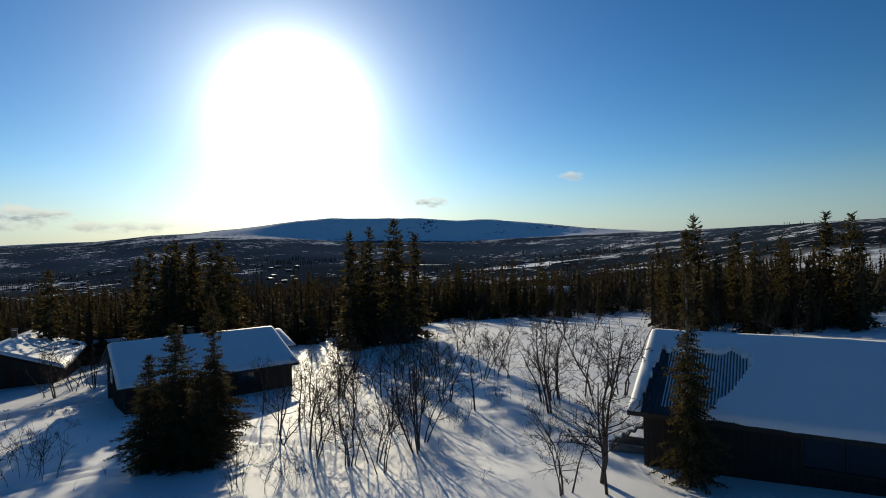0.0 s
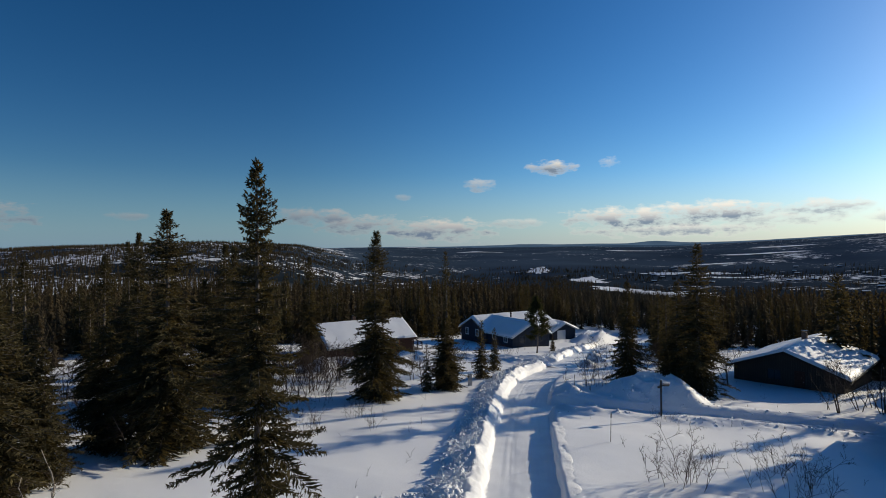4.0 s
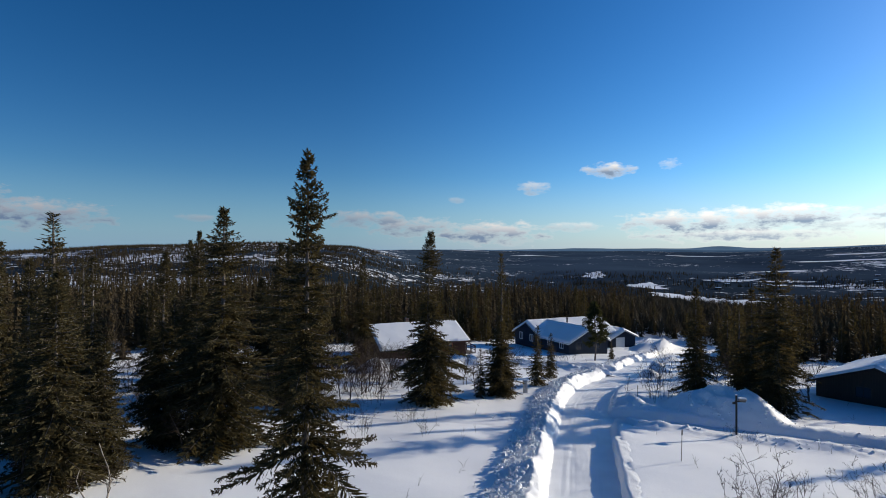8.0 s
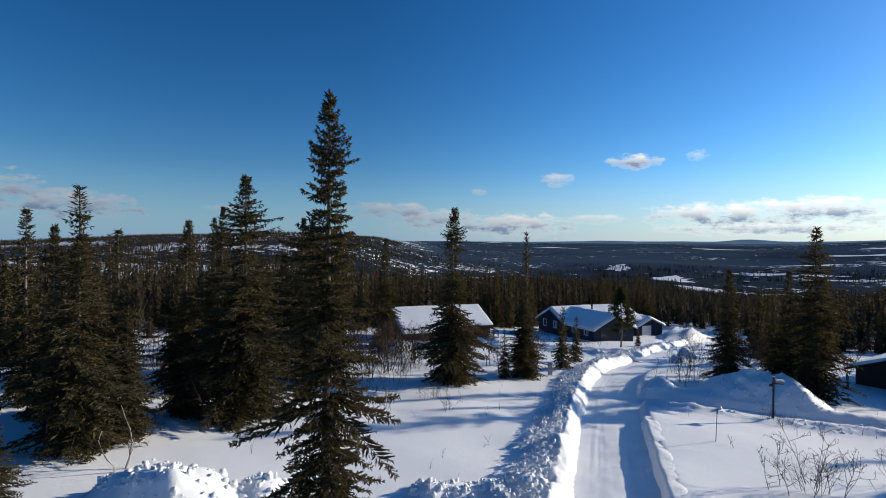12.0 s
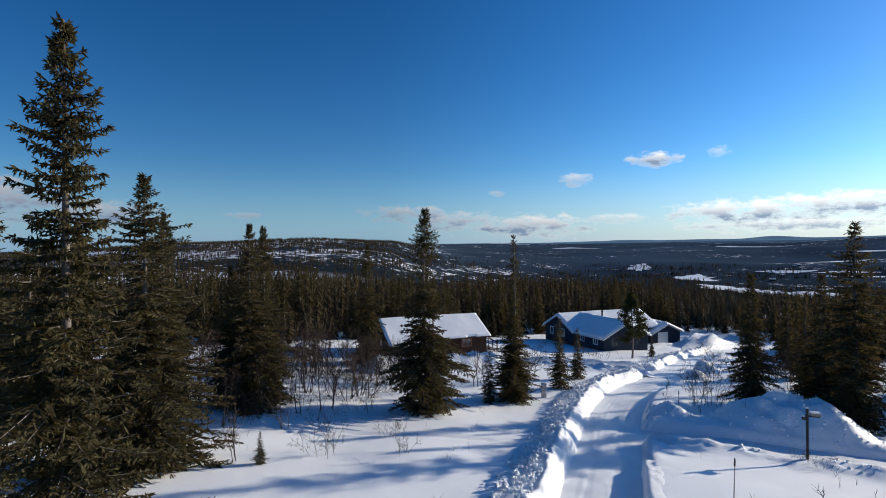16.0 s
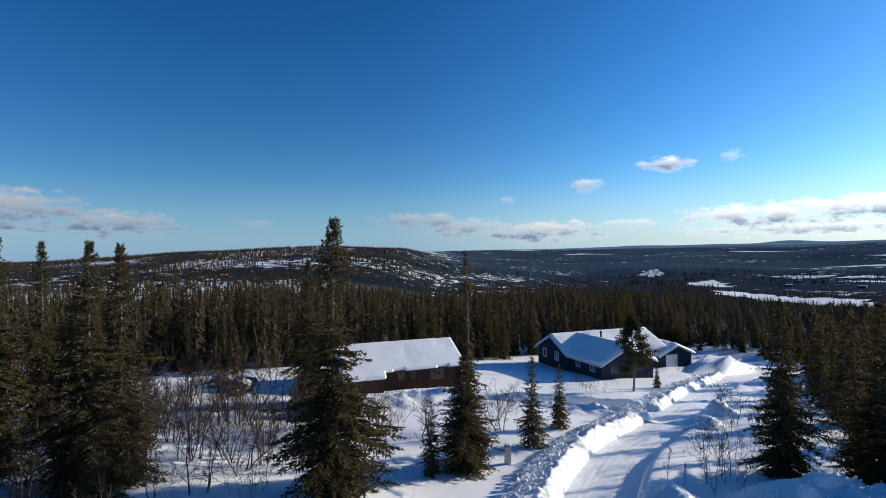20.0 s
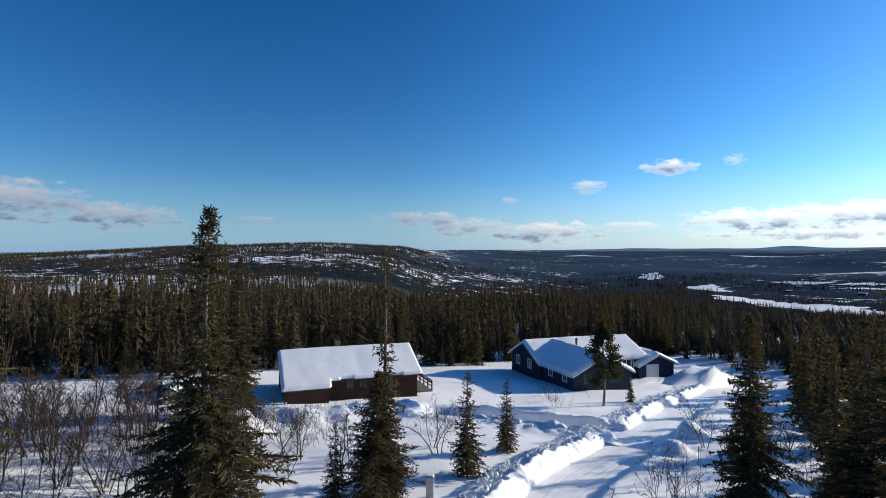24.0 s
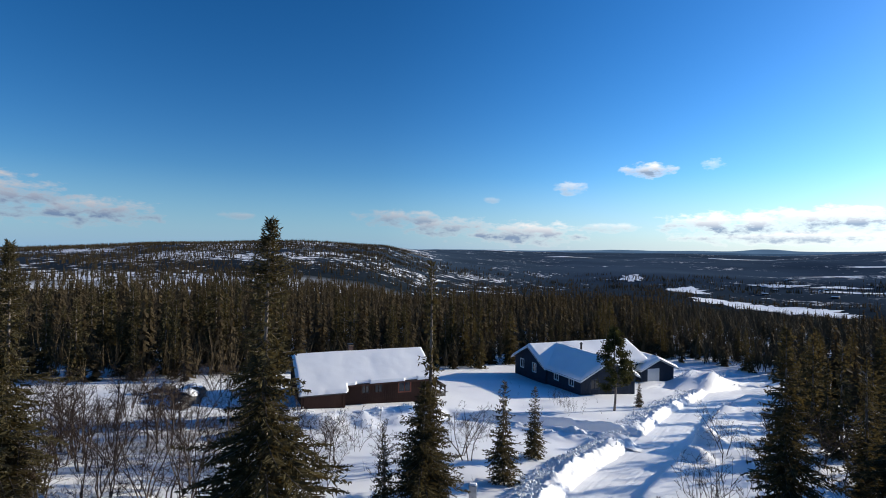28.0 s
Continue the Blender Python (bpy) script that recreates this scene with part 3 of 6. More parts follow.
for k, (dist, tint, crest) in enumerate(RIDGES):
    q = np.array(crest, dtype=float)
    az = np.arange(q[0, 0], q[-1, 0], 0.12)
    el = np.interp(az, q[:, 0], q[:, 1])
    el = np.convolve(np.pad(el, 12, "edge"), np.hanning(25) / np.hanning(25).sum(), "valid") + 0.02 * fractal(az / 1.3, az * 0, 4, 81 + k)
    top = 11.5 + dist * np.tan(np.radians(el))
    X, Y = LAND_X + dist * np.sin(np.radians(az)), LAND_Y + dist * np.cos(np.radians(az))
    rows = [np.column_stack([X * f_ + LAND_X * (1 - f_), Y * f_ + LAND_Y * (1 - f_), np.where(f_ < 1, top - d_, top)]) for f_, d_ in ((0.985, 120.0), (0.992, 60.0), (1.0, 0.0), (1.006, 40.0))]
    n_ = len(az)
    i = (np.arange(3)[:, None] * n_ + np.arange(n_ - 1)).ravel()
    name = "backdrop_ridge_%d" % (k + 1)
    tagged(link(name, mesh_of(name, np.vstack(rows), np.column_stack([i, i + 1, i + n_ + 1, i + n_]), backdrop_material("hazed_distant_hills", tint), True)), "distant wooded ridge across the valley in painted blue haze", "hills", kind="structure")


def build_road(name, line, half, label):
    """A ploughed strip with two shallow wheel tracks."""
    p = dense(line, 0.35)
    t = np.gradient(p, axis=0)
    t /= np.linalg.norm(t, axis=1)[:, None]
    side = np.column_stack([t[:, 1], -t[:, 0]])
    cols = np.linspace(-half - 0.25, half + 0.25, 61)
    P = p[:, None, :] + side[:, None, :] * cols[None, :, None]
    X, Y = P[..., 0].ravel(), P[..., 1].ravel()
    c = np.tile(cols, len(p))
    s = np.repeat(np.arange(len(p)) * 0.35, len(cols))
    wobble = 0.12 * np.sin(s / 9.0) + 0.05 * np.sin(s / 2.3)
    track = sum(k_ * np.exp(-(((c - o - wobble * w_) / 0.10) ** 2)) for o, k_, w_ in ((-0.85, 1.0, 1.0), (0.75, 1.0, 1.0), (-0.5, 0.6, -0.8), (1.1, 0.6, -0.8), (-1.2, 0.5, 0.4), (0.35, 0.5, 0.4)))
    Z = land(X, Y) - 0.30 - 0.026 * track * (0.75 + 0.9 * fractal(X / 1.6, Y / 1.6, 3, 12)) + 0.03 * fractal(X / 0.5, Y / 0.5, 3, 2) + 0.05 * fractal(X / 2.5, Y / 2.5, 2, 4)
    n = len(cols)
    i = (np.arange(len(p) - 1)[:, None] * n + np.arange(n - 1)).ravel()
    ob = link(name, mesh_of(name, np.column_stack([X, Y, Z]), np.column_stack([i, i + 1, i + n + 1, i + n]), ROAD, True))
    tagged(ob, label, "road", kind="structure")


def build_bank(name, line, half, side, start, end, tall, label, wide=2.3, seed=1.0, brow=0.35):
    """A bank thrown up by the plough: steep cut towards the road, clods on the outer slope. start and end: metres along the line."""
    p = dense(line, 0.14)
    run = np.concatenate([[0], np.cumsum(np.linalg.norm(np.diff(p, axis=0), axis=1))])
    keep = (run >= start) & (run <= end)
    p, run = p[keep], run[keep]
    t = np.gradient(p, axis=0)
    t /= np.linalg.norm(t, axis=1)[:, None]
    out = np.column_stack([t[:, 1], -t[:, 0]]) * side
    cols = np.concatenate([np.linspace(-0.12, brow + 0.15, 12), np.linspace(brow + 0.22, wide, 24)])
    wob = 0.16 * fractal(run / 1.6, run * 0, 3, seed)
    P = p[:, None, :] + out[:, None, :] * (half + cols[None, :] + wob[:, None])[..., None]
    X, Y = P[..., 0].ravel(), P[..., 1].ravel()
    c = np.tile(cols, len(p))
    s = np.repeat(run, len(cols))
    crest = tall * (0.85 + 0.5 * fractal(s / 3.5, s * 0, 3, seed + 2))
    fade = smooth01(np.minimum(s - run[0], run[-1] - s) / 1.6)
    inner = np.clip((c + 0.1) / (brow + 0.07), 0, 1) ** 0.85
    outer = np.clip(1 - (c - brow) / (wide - brow - 0.05), 0, 1) ** 1.15
    h = crest * np.where(c < brow, inner, outer)
    lump = fractal(X / 0.55, Y / 0.55, 4, seed + 4)
    clod = np.clip(fractal(X / 0.26, Y / 0.26, 2, seed + 6), -0.1, 1)
    rough = (0.3 + 0.7 * smooth01((c - brow + 0.2) / 0.4)) * smooth01((c - 0.05) / 0.3) * smooth01((wide - c) / 0.5)
    h = h * (1 + 0.35 * lump) + rough * (0.22 * clod + 0.10 * lump) * min(1.0, tall / 0.5)
    floor_ = np.where(c < 0.15, -0.36, -0.05)
    Z = land(X, Y) + np.where(c < 0.15, floor_ * (1 - smooth01((c + 0.12) / 0.27)), 0) + h * fade - 0.04 - 0.25 * (1 - fade)
    n = len(cols)
    i = (np.arange(len(p) - 1)[:, None] * n + np.arange(n - 1)).ravel()
    f = np.column_stack([i, i + 1, i + n + 1, i + n])
    if side < 0:
        f = f[:, ::-1]
    ob = link(name, mesh_of(name, np.column_stack([X, Y, Z]), f, BANK_SNOW, True))
    tagged(ob, label, "snow bank", kind="structure")


build_bank("snow_bank_1", ROAD_LINE, 1.85, -1, 38, 104.5, 0.82, "lumpy ploughed snow bank beside the road", 2.6, 1, 0.68)
build_bank("snow_bank_2", ROAD_LINE, 1.85, -1, 110.5, 142, 0.60, "ploughed snow bank beside the upper road", 2.1, 2, 0.5)
build_bank("snow_bank_3", DRIVE_RIGHT, 1.6, 1, 4.5, 30, 0.36, "low ploughed snow bank along the side drive", 1.8, 3)
build_bank("snow_bank_4", DRIVE_LEFT, 1.5, -1, 1.8, 17, 0.62, "ploughed snow bank along the cabin drive", 1.9, 4)
build_bank("snow_bank_5", DRIVE_LEFT, 1.5, 1, 2.2, 17, 0.5, "ploughed snow bank along the cabin drive", 1.9, 5)
build_bank("snow_bank_6", ROAD_LINE, 1.85, 1, 104, 140, 0.42, "lumpy ploughed snow bank at the junction", 1.9, 6)
def build_cut(name, line, half, side, start, end, tall, label, seed=1.0):
    """The clean face that the plough cut into the field, with a sharp lip."""
    p = dense(line, 0.12)
    run = np.concatenate([[0], np.cumsum(np.linalg.norm(np.diff(p, axis=0), axis=1))])
    keep = (run >= start) & (run <= end)
    p, run = p[keep], run[keep]
    t = np.gradient(p, axis=0)
    t /= np.linalg.norm(t, axis=1)[:, None]
    out = np.column_stack([t[:, 1], -t[:, 0]]) * side
    cols = np.array([-0.10, -0.04, 0.0, 0.05, 0.10, 0.16, 0.24, 0.34, 0.46, 0.60, 0.76, 0.94, 1.12])
    prof = np.array([-0.42, -0.38, -0.24, 0.1, 0.6, 0.9, 1.0, 1.0, 0.99, 0.97, 0.92, 0.8, 0.3])
    wob = 0.07 * fractal(run / 1.1, run * 0, 3, seed)
    P = p[:, None, :] + out[:, None, :] * (half + cols[None, :] + wob[:, None])[..., None]
    X, Y = P[..., 0].ravel(), P[..., 1].ravel()
    fade = np.repeat(smooth01(np.minimum(run - run[0], run[-1] - run) / 1.2), len(cols))
    c, h = np.tile(cols, len(p)), np.tile(prof, len(p))
    base = land(X, Y)
    lump = 1 + 0.22 * fractal(X / 0.7, Y / 0.7, 3, seed + 2)
    Z = base + np.where(h > 0, h * tall * lump, h) * fade - 0.3 * (1 - fade)
    n = len(cols)
    i = (np.arange(len(p) - 1)[:, None] * n + np.arange(n - 1)).ravel()
    f = np.column_stack([i, i + 1, i + n + 1, i + n])
    tagged(link(name, mesh_of(name, np.column_stack([X, Y, Z]), f if side > 0 else f[:, ::-1], BANK_SNOW, True)), label, "snow bank", kind="structure")


build_cut("snow_bank_7", ROAD_LINE, 1.70, 1, 34, 76.5, 0.35, "clean-cut snow edge along the road", 8)
build_road("road", ROAD_LINE, 1.85, "ploughed road of packed snow with wheel tracks")
build_road("road_drive", DRIVE_RIGHT, 1.6, "ploughed side drive of packed snow")


# ---- trees ----
def tube(points, radii, sides):
    """Vertices and quads of a tube along points."""
    p = np.asarray(points, dtype=float)
    t = np.gradient(p, axis=0)
    t /= np.linalg.norm(t, axis=1)[:, None] + 1e-9
    ref = np.where(np.abs(t[:, 2:3]) > 0.9, np.array([[1.0, 0, 0]]), np.array([[0, 0, 1.0]]))
    a = np.cross(t, ref)
    a /= np.linalg.norm(a, axis=1)[:, None] + 1e-9
    b = np.cross(t, a)
    ang = np.linspace(0, 2 * math.pi, sides, endpoint=False)
    ring = a[:, None, :] * np.cos(ang)[None, :, None] + b[:, None, :] * np.sin(ang)[None, :, None]
    v = (p[:, None, :] + ring * np.asarray(radii)[:, None, None]).reshape(-1, 3)
    m = len(p)
    i = np.arange(m - 1)[:, None] * sides
    j = np.arange(sides)
    k = (j + 1) % sides
    f = np.stack([i + j, i + k, i + sides + k, i + sides + j], axis=-1).reshape(-1, 4)
    return v, f


class Gather:
    """Collects pieces of one mesh."""

    def __init__(self):
        self.v, self.f, self.n = [], [], 0

    def add(self, v, f):
        self.v.append(np.asarray(v, dtype=np.float32))
        self.f.append(np.asarray(f) + self.n)
        self.n += len(v)

    def mesh(self, name, mat, smooth=False):
        return mesh_of(name, np.vstack(self.v), np.vstack(self.f), mat, smooth)


# outlines of the crown (height share, width share) and how full it is (height share, share of boughs)
OUTLINES = {
    "near": ([(0, 0.5), (0.07, 0.92), (0.2, 0.80), (0.3, 0.66), (0.36, 0.84), (0.46, 0.72), (0.55, 0.86), (0.63, 0.62), (0.72, 0.50), (0.76, 0.34), (0.84, 0.28), (0.92, 0.14), (1, 0.02)], [(0, 1), (0.14, 0.72), (0.42, 0.68), (0.55, 0.88), (1, 1)]),
    "waist": ([(0, 0.62), (0.06, 1.0), (0.2, 0.92), (0.34, 0.72), (0.42, 0.58), (0.5, 0.42), (0.62, 0.32), (0.7, 0.22), (0.77, 0.27), (0.83, 0.27), (0.9, 0.17), (0.95, 0.09), (1, 0.02)], [(0, 1), (0.34, 0.95), (0.46, 0.74), (0.6, 0.56), (0.7, 0.55), (0.78, 0.85), (1, 1)]),
    "club": ([(0, 0.6), (0.08, 1.0), (0.25, 0.9), (0.4, 0.74), (0.52, 0.56), (0.6, 0.48), (0.68, 0.30), (0.76, 0.36), (0.84, 0.27), (0.92, 0.13), (1, 0.02)], [(0, 1), (0.4, 0.92), (0.55, 0.72), (0.68, 0.55), (0.76, 0.82), (1, 1)]),
    "cone": ([(0, 0.7), (0.08, 1.0), (0.3, 0.84), (0.5, 0.64), (0.7, 0.42), (0.85, 0.24), (0.94, 0.12), (1, 0.02)], [(0, 0.9), (1, 0.95)]),
    "column": ([(0, 0.6), (0.1, 0.95), (0.3, 1.0), (0.45, 0.86), (0.6, 0.78), (0.72, 0.55), (0.84, 0.36), (0.93, 0.18), (1, 0.02)], [(0, 0.9), (0.5, 0.82), (1, 0.95)]),
}


def spruce_meshes(seed, h, reach, outline, spacing=0.22, step=0.11, shoot=0.26, leaf=1.0, whorl=6.0, mat=None, limbs=True, stray=0.03, layers=1, core=26):
    """Trunk, boughs and needle sprays of a northern spruce: drooping plates of side shoots with hanging twigs."""
    rng = np.random.default_rng(seed)
    shape, fill = (np.array(q) for q in OUTLINES[outline])
    bend = rng.normal(0, 0.06, 2)
    zs = np.linspace(0, h, 14)
    mid = np.column_stack([bend[0] * np.sin(zs / h * 3), bend[1] * np.sin(zs / h * 2.4), zs])
    tv, tf = tube(mid, 0.010 * h * (1 - zs / h) ** 0.9 + 0.014, 8)
    trunk = mesh_of("spruce_trunk", tv, tf, SPRUCE_BARK, True)
    g_v, g_n = [], 0
    bv = Gather()
    z = 0.03 * h + 0.1
    p1, p2, p3 = rng.uniform(0, 6.28, 3)
    up = np.array([0, 0, 1.0])

    def sprays(root, out, ln, half):
        cross = np.cross(out, rng.normal(0, 1, root.shape))
        cross *= half[:, None] / (np.linalg.norm(cross, axis=1)[:, None] + 1e-9)
        belly = root + out * (ln * 0.42)[:, None]
        g_v.append(np.stack([root - out * 0.03, belly - cross, root + out * ln[:, None], belly + cross], axis=1).reshape(-1, 3))

    while z < h - 0.10:
        u = z / h
        R = reach * np.interp(u, shape[:, 0], shape[:, 1]) * (1 + 0.13 * math.sin(z * 2.1 + p3) + rng.normal(0, 0.13))
        R = max(R, 0.06)
        full = np.interp(u, fill[:, 0], fill[:, 1])
        count = max(3, int(round(whorl * (1.15 - 0.35 * u) + rng.uniform(-0.8, 0.8))))
        turn = rng.uniform(0, 6.28)
        cx, cy = np.interp(z, zs, mid[:, 0]), np.interp(z, zs, mid[:, 1])
        # short twigs close to the trunk
        nc = int(core * max(0.0, 1 - 1.25 * u) ** 0.8)
        if nc:
            a = rng.uniform(0, 6.28, nc)
            rr = R * rng.uniform(0.08, 0.62, nc)
            root = np.column_stack([cx + np.cos(a) * rr, cy + np.sin(a) * rr, z + rng.uniform(-1, 1, nc) * spacing - 0.25 * rr])
            out = np.column_stack([np.cos(a), np.sin(a), rng.uniform(-1.4, 0.1, nc)]) + rng.normal(0, 0.4, (nc, 3))
            out /= np.linalg.norm(out, axis=1)[:, None]
            sprays(root, out, shoot * rng.uniform(0.7, 1.5, nc), np.full(nc, 0.05 * leaf))
        for k in range(count):
            a = turn + 6.283 * k / count + rng.normal(0, 0.28)
            lobe = 0.5 * math.sin(2 * a + 0.9 * z + p1) + 0.5 * math.sin(3 * a - 1.3 * z + p2)
            if rng.random() > full + 0.22 * lobe:
                continue
            L = max(R * rng.uniform(0.6, 1.1) * (1 + 0.24 * lobe), 0.07)
            if rng.random() < stray:
                L *= 1.45
            d = np.array([math.cos(a), math.sin(a), 0.0])
            sd = np.array([-d[1], d[0], 0.0])
            rise = float(np.interp(u, [0, 0.3, 0.6, 0.85, 1], [-0.42, -0.22, -0.02, 0.28, 0.8])) + rng.normal(0, 0.12)
            zb = min(z + rng.uniform(-0.8, 0.8) * spacing, h - 0.07)
            m = max(3, int(L / step))
            q = (np.arange(m) + rng.uniform(0.5, 1.0, m)) / m
            pts = np.array([cx, cy, zb]) + d * (q * L)[:, None] + up * (rise * L * q - (0.12 + 0.16 * (1 - u)) * L * q**1.5 + 0.28 * L * np.clip(q - 0.6, 0, 1))[:, None] + sd * (0.08 * L * rng.normal() * q**2)[:, None]
            if limbs and L > 0.4:
                v, f = tube(np.vstack([[cx, cy, zb], pts[m // 2], pts[-1]]), [0.018, 0.012, 0.004], 3)
                bv.add(v, f)
            plate = L * 0.30 * np.clip(1 - q, 0, 1) ** 0.7 * np.minimum(1, q / 0.25) + shoot * (0.45 if L > 0.5 else 0.3)
            for sgn in (-1, 1):
                ln = plate * rng.uniform(0.6, 1.2, m)
                out = sd * (sgn * 0.8) + d * rng.uniform(0.4, 1.0, m)[:, None] + up * rng.uniform(-0.55, 0.12, m)[:, None]
                out /= np.linalg.norm(out, axis=1)[:, None]
                sprays(pts, out, ln, np.clip(ln * 0.17, 0.02, 0.055) * leaf)
                for j in range(1, layers):
                    side = out * 0.7 + rng.normal(0, 0.6, (m, 3)) - up * 0.25
                    side /= np.linalg.norm(side, axis=1)[:, None]
                    sprays(pts + out * (ln * rng.uniform(0.15, 0.85, m))[:, None], side, shoot * rng.uniform(0.35, 0.8, m), np.full(m, 0.026 * leaf))
            if u < 0.86:
                ln = shoot * rng.uniform(0.35, 1.0, m)
                out = d * rng.uniform(-0.1, 0.5, m)[:, None] + sd * rng.normal(0, 0.45, m)[:, None] - up
                out /= np.linalg.norm(out, axis=1)[:, None]
                sprays(pts + sd * (plate * rng.uniform(-0.55, 0.55, m))[:, None], out, ln, np.clip(ln * 0.18, 0.02, 0.055) * leaf)
            sprays(pts[-1:], (d + up * (0.25 + rise))[None] / 1.1, np.array([shoot * 0.7]), np.array([0.035 * leaf]))
        z += spacing * rng.uniform(0.7, 1.3) * (1.0 if u < 0.8 else 0.7)
    for k in range(12):
        a = rng.uniform(0, 6.28)
        sprays(np.array([[0, 0, h - 0.05 * k]]), np.array([[math.cos(a) * 0.5, math.sin(a) * 0.5, 0.8]]), np.array([0.10 + 0.01 * k]), np.array([0.016 * leaf]))
    V = np.vstack(g_v)
    crown = mesh_of("spruce_crown", V, np.arange(len(V)).reshape(-1, 4), mat or NEEDLES)
    twigs = bv.mesh("spruce_branches", SPRUCE_BARK) if bv.n else None
    return trunk, twigs, crown, h


SPRUCES = {
    "near": spruce_meshes(19, 13.0, 1.75, "near", 0.17, 0.075, 0.17, 0.7, 6.5, stray=0.06, layers=5, core=14),
    "column": spruce_meshes(11, 12.0, 1.5, "column", layers=2),
    "column2": spruce_meshes(12, 12.0, 1.45, "club", layers=2),
    "skirt": spruce_meshes(13, 12.0, 2.55, "waist", 0.20, 0.12, 0.22, 0.9, 8.0, layers=3, core=50),
    "skirt2": spruce_meshes(18, 12.0, 2.35, "club", 0.20, 0.12, 0.22, 0.9, 8.0, stray=0.06, layers=3, core=50),
    "slim": spruce_meshes(14, 12.0, 1.25, "waist"),
    "slim2": spruce_meshes(15, 12.0, 1.3, "club"),
    "young": spruce_meshes(16, 6.0, 1.1, "cone", 0.17, 0.09, 0.2, 0.9),
    "full": spruce_meshes(17, 9.0, 1.9, "cone", 0.19, 0.12, 0.22, 0.9, 8.0, layers=3, core=50),
}
SPRUCE_LABEL = {"near": "tall slender spruce with ragged drooping branches and spire", "column": "tall narrow dark green spruce with drooping branches", "column2": "tall ragged spruce with olive-brown sunlit needles", "skirt": "broad-based dark spruce standing in snow",
                "skirt2": "ragged spruce with spreading lower branches", "slim": "slender spruce with a thin spire top", "slim2": "slim dark spruce standing in snow", "young": "small young spruce standing in snow", "full": "dense dark spruce with full skirts"}


def spruce(kind, x, y, top=None, h=None, turn=0.0, wide=1.0, label="", group="spruces round the cabins"):
    trunk, twigs, crown, h0 = SPRUCES[kind]
    z = gz(x, y) - 0.08
    if h is None:
        h = top - z
    s = h / h0
    m = Matrix.LocRotScale((x, y, z), Euler((0, 0, turn)), (s * wide, s * wide, s))
    t = thing("spruce_tree", m, label or SPRUCE_LABEL[kind], "tree", group)
    link("trunk", trunk, t)
    if twigs:
        tagged(link("branchwork", twigs, t), kind="stuff")
    link("crown", crown, t)
    return t


#           kind      x      y     height or top
SPRUCE_LIST_A = [
    ("near", -13.2, 11.6, 13.3, 1.0), ("skirt2", -29.2, 17.1, 13.3, 1.36), ("skirt", -31.8, 15.2, 10.8, 0.95), ("skirt2", -43.5, 22.3, 13.2, 0.9), ("skirt2", -40.0, 20.5, 9.0, 1.0), ("full", -28.0, 9.2, 9.0, 1.3), ("slim", -46.0, 13.0, 13.8, 1.9),
    ("full", -30.6, 9.9, 9.5, 1.2), ("skirt", -34.5, 9.6, 10.0, 1.0), ("column2", -38.5, 9.0, 11.0, 1.3), ("slim2", -53, 16.8, 11.0, 1.7), ("skirt", -52.2, 25.3, 13.2, 0.8), ("full", -29.5, 3.8, 8.0, 1.1), ("column2", -42.5, 14.5, 10.5, 1.5),
    ("skirt", -49.0, 20.8, 8.5, 1.0), ("skirt", -29.5, 34.8, 14.0, 1.14), ("skirt2", -36.7, 25.5, 12.3, 1.0), ("skirt", -37.9, 26.9, 12.3, 0.95), ("skirt2", -39.0, 25.2, 9.5, 1.05), ("slim", -28.6, 43.2, 12.9, 1.1),
]
SPRUCE_LIST_B = [
    ("full", -28.2, 42.6, 6.8, 1.5), ("young", -28.2, 49.0, 6.0, 1.15), ("young", -29.8, 54.5, 4.9, 1.15), ("full", -15.3, 55.6, 10.4, 0.95), ("column", -8.7, 55.0, 13.8, 1.4), ("column2", -11.0, 57.0, 10.4, 1.5), ("skirt2", -9.8, 59.5, 9.4, 1.0),
    ("full", -9.2, 53.6, 3.6, 1.2), ("slim2", -12.4, 59.0, 9.0, 1.5), ("skirt2", -48.8, 44.0, 12.8, 0.9), ("young", -33.6, 79.0, 2.9, 1.1), ("young", -28.9, 40.5, 4.4, 1.0), ("young", -26.5, 21.3, 1.6, 1.2), ("full", 4.9, 27.2, 6.6, 1.35),
    ("skirt", 6.7, 28.0, 7.8, 1.15), ("full", 3.9, 27.6, 5.2, 1.35), ("full", 5.6, 26.0, 4.4, 1.5), ("full", -22.8, 5.6, 3.6, 1.5), ("full", -28.7, 11.3, 6.2, 1.15), ("column2", 17.66, 9.62, 9.0, 0.95),
]
SPRUCE_LIST = SPRUCE_LIST_A + SPRUCE_LIST_B
for i, (kind, x, y, h, wide) in enumerate(SPRUCE_LIST):
    spruce(kind, x, y, h=h, turn=i * 2.4, wide=wide)


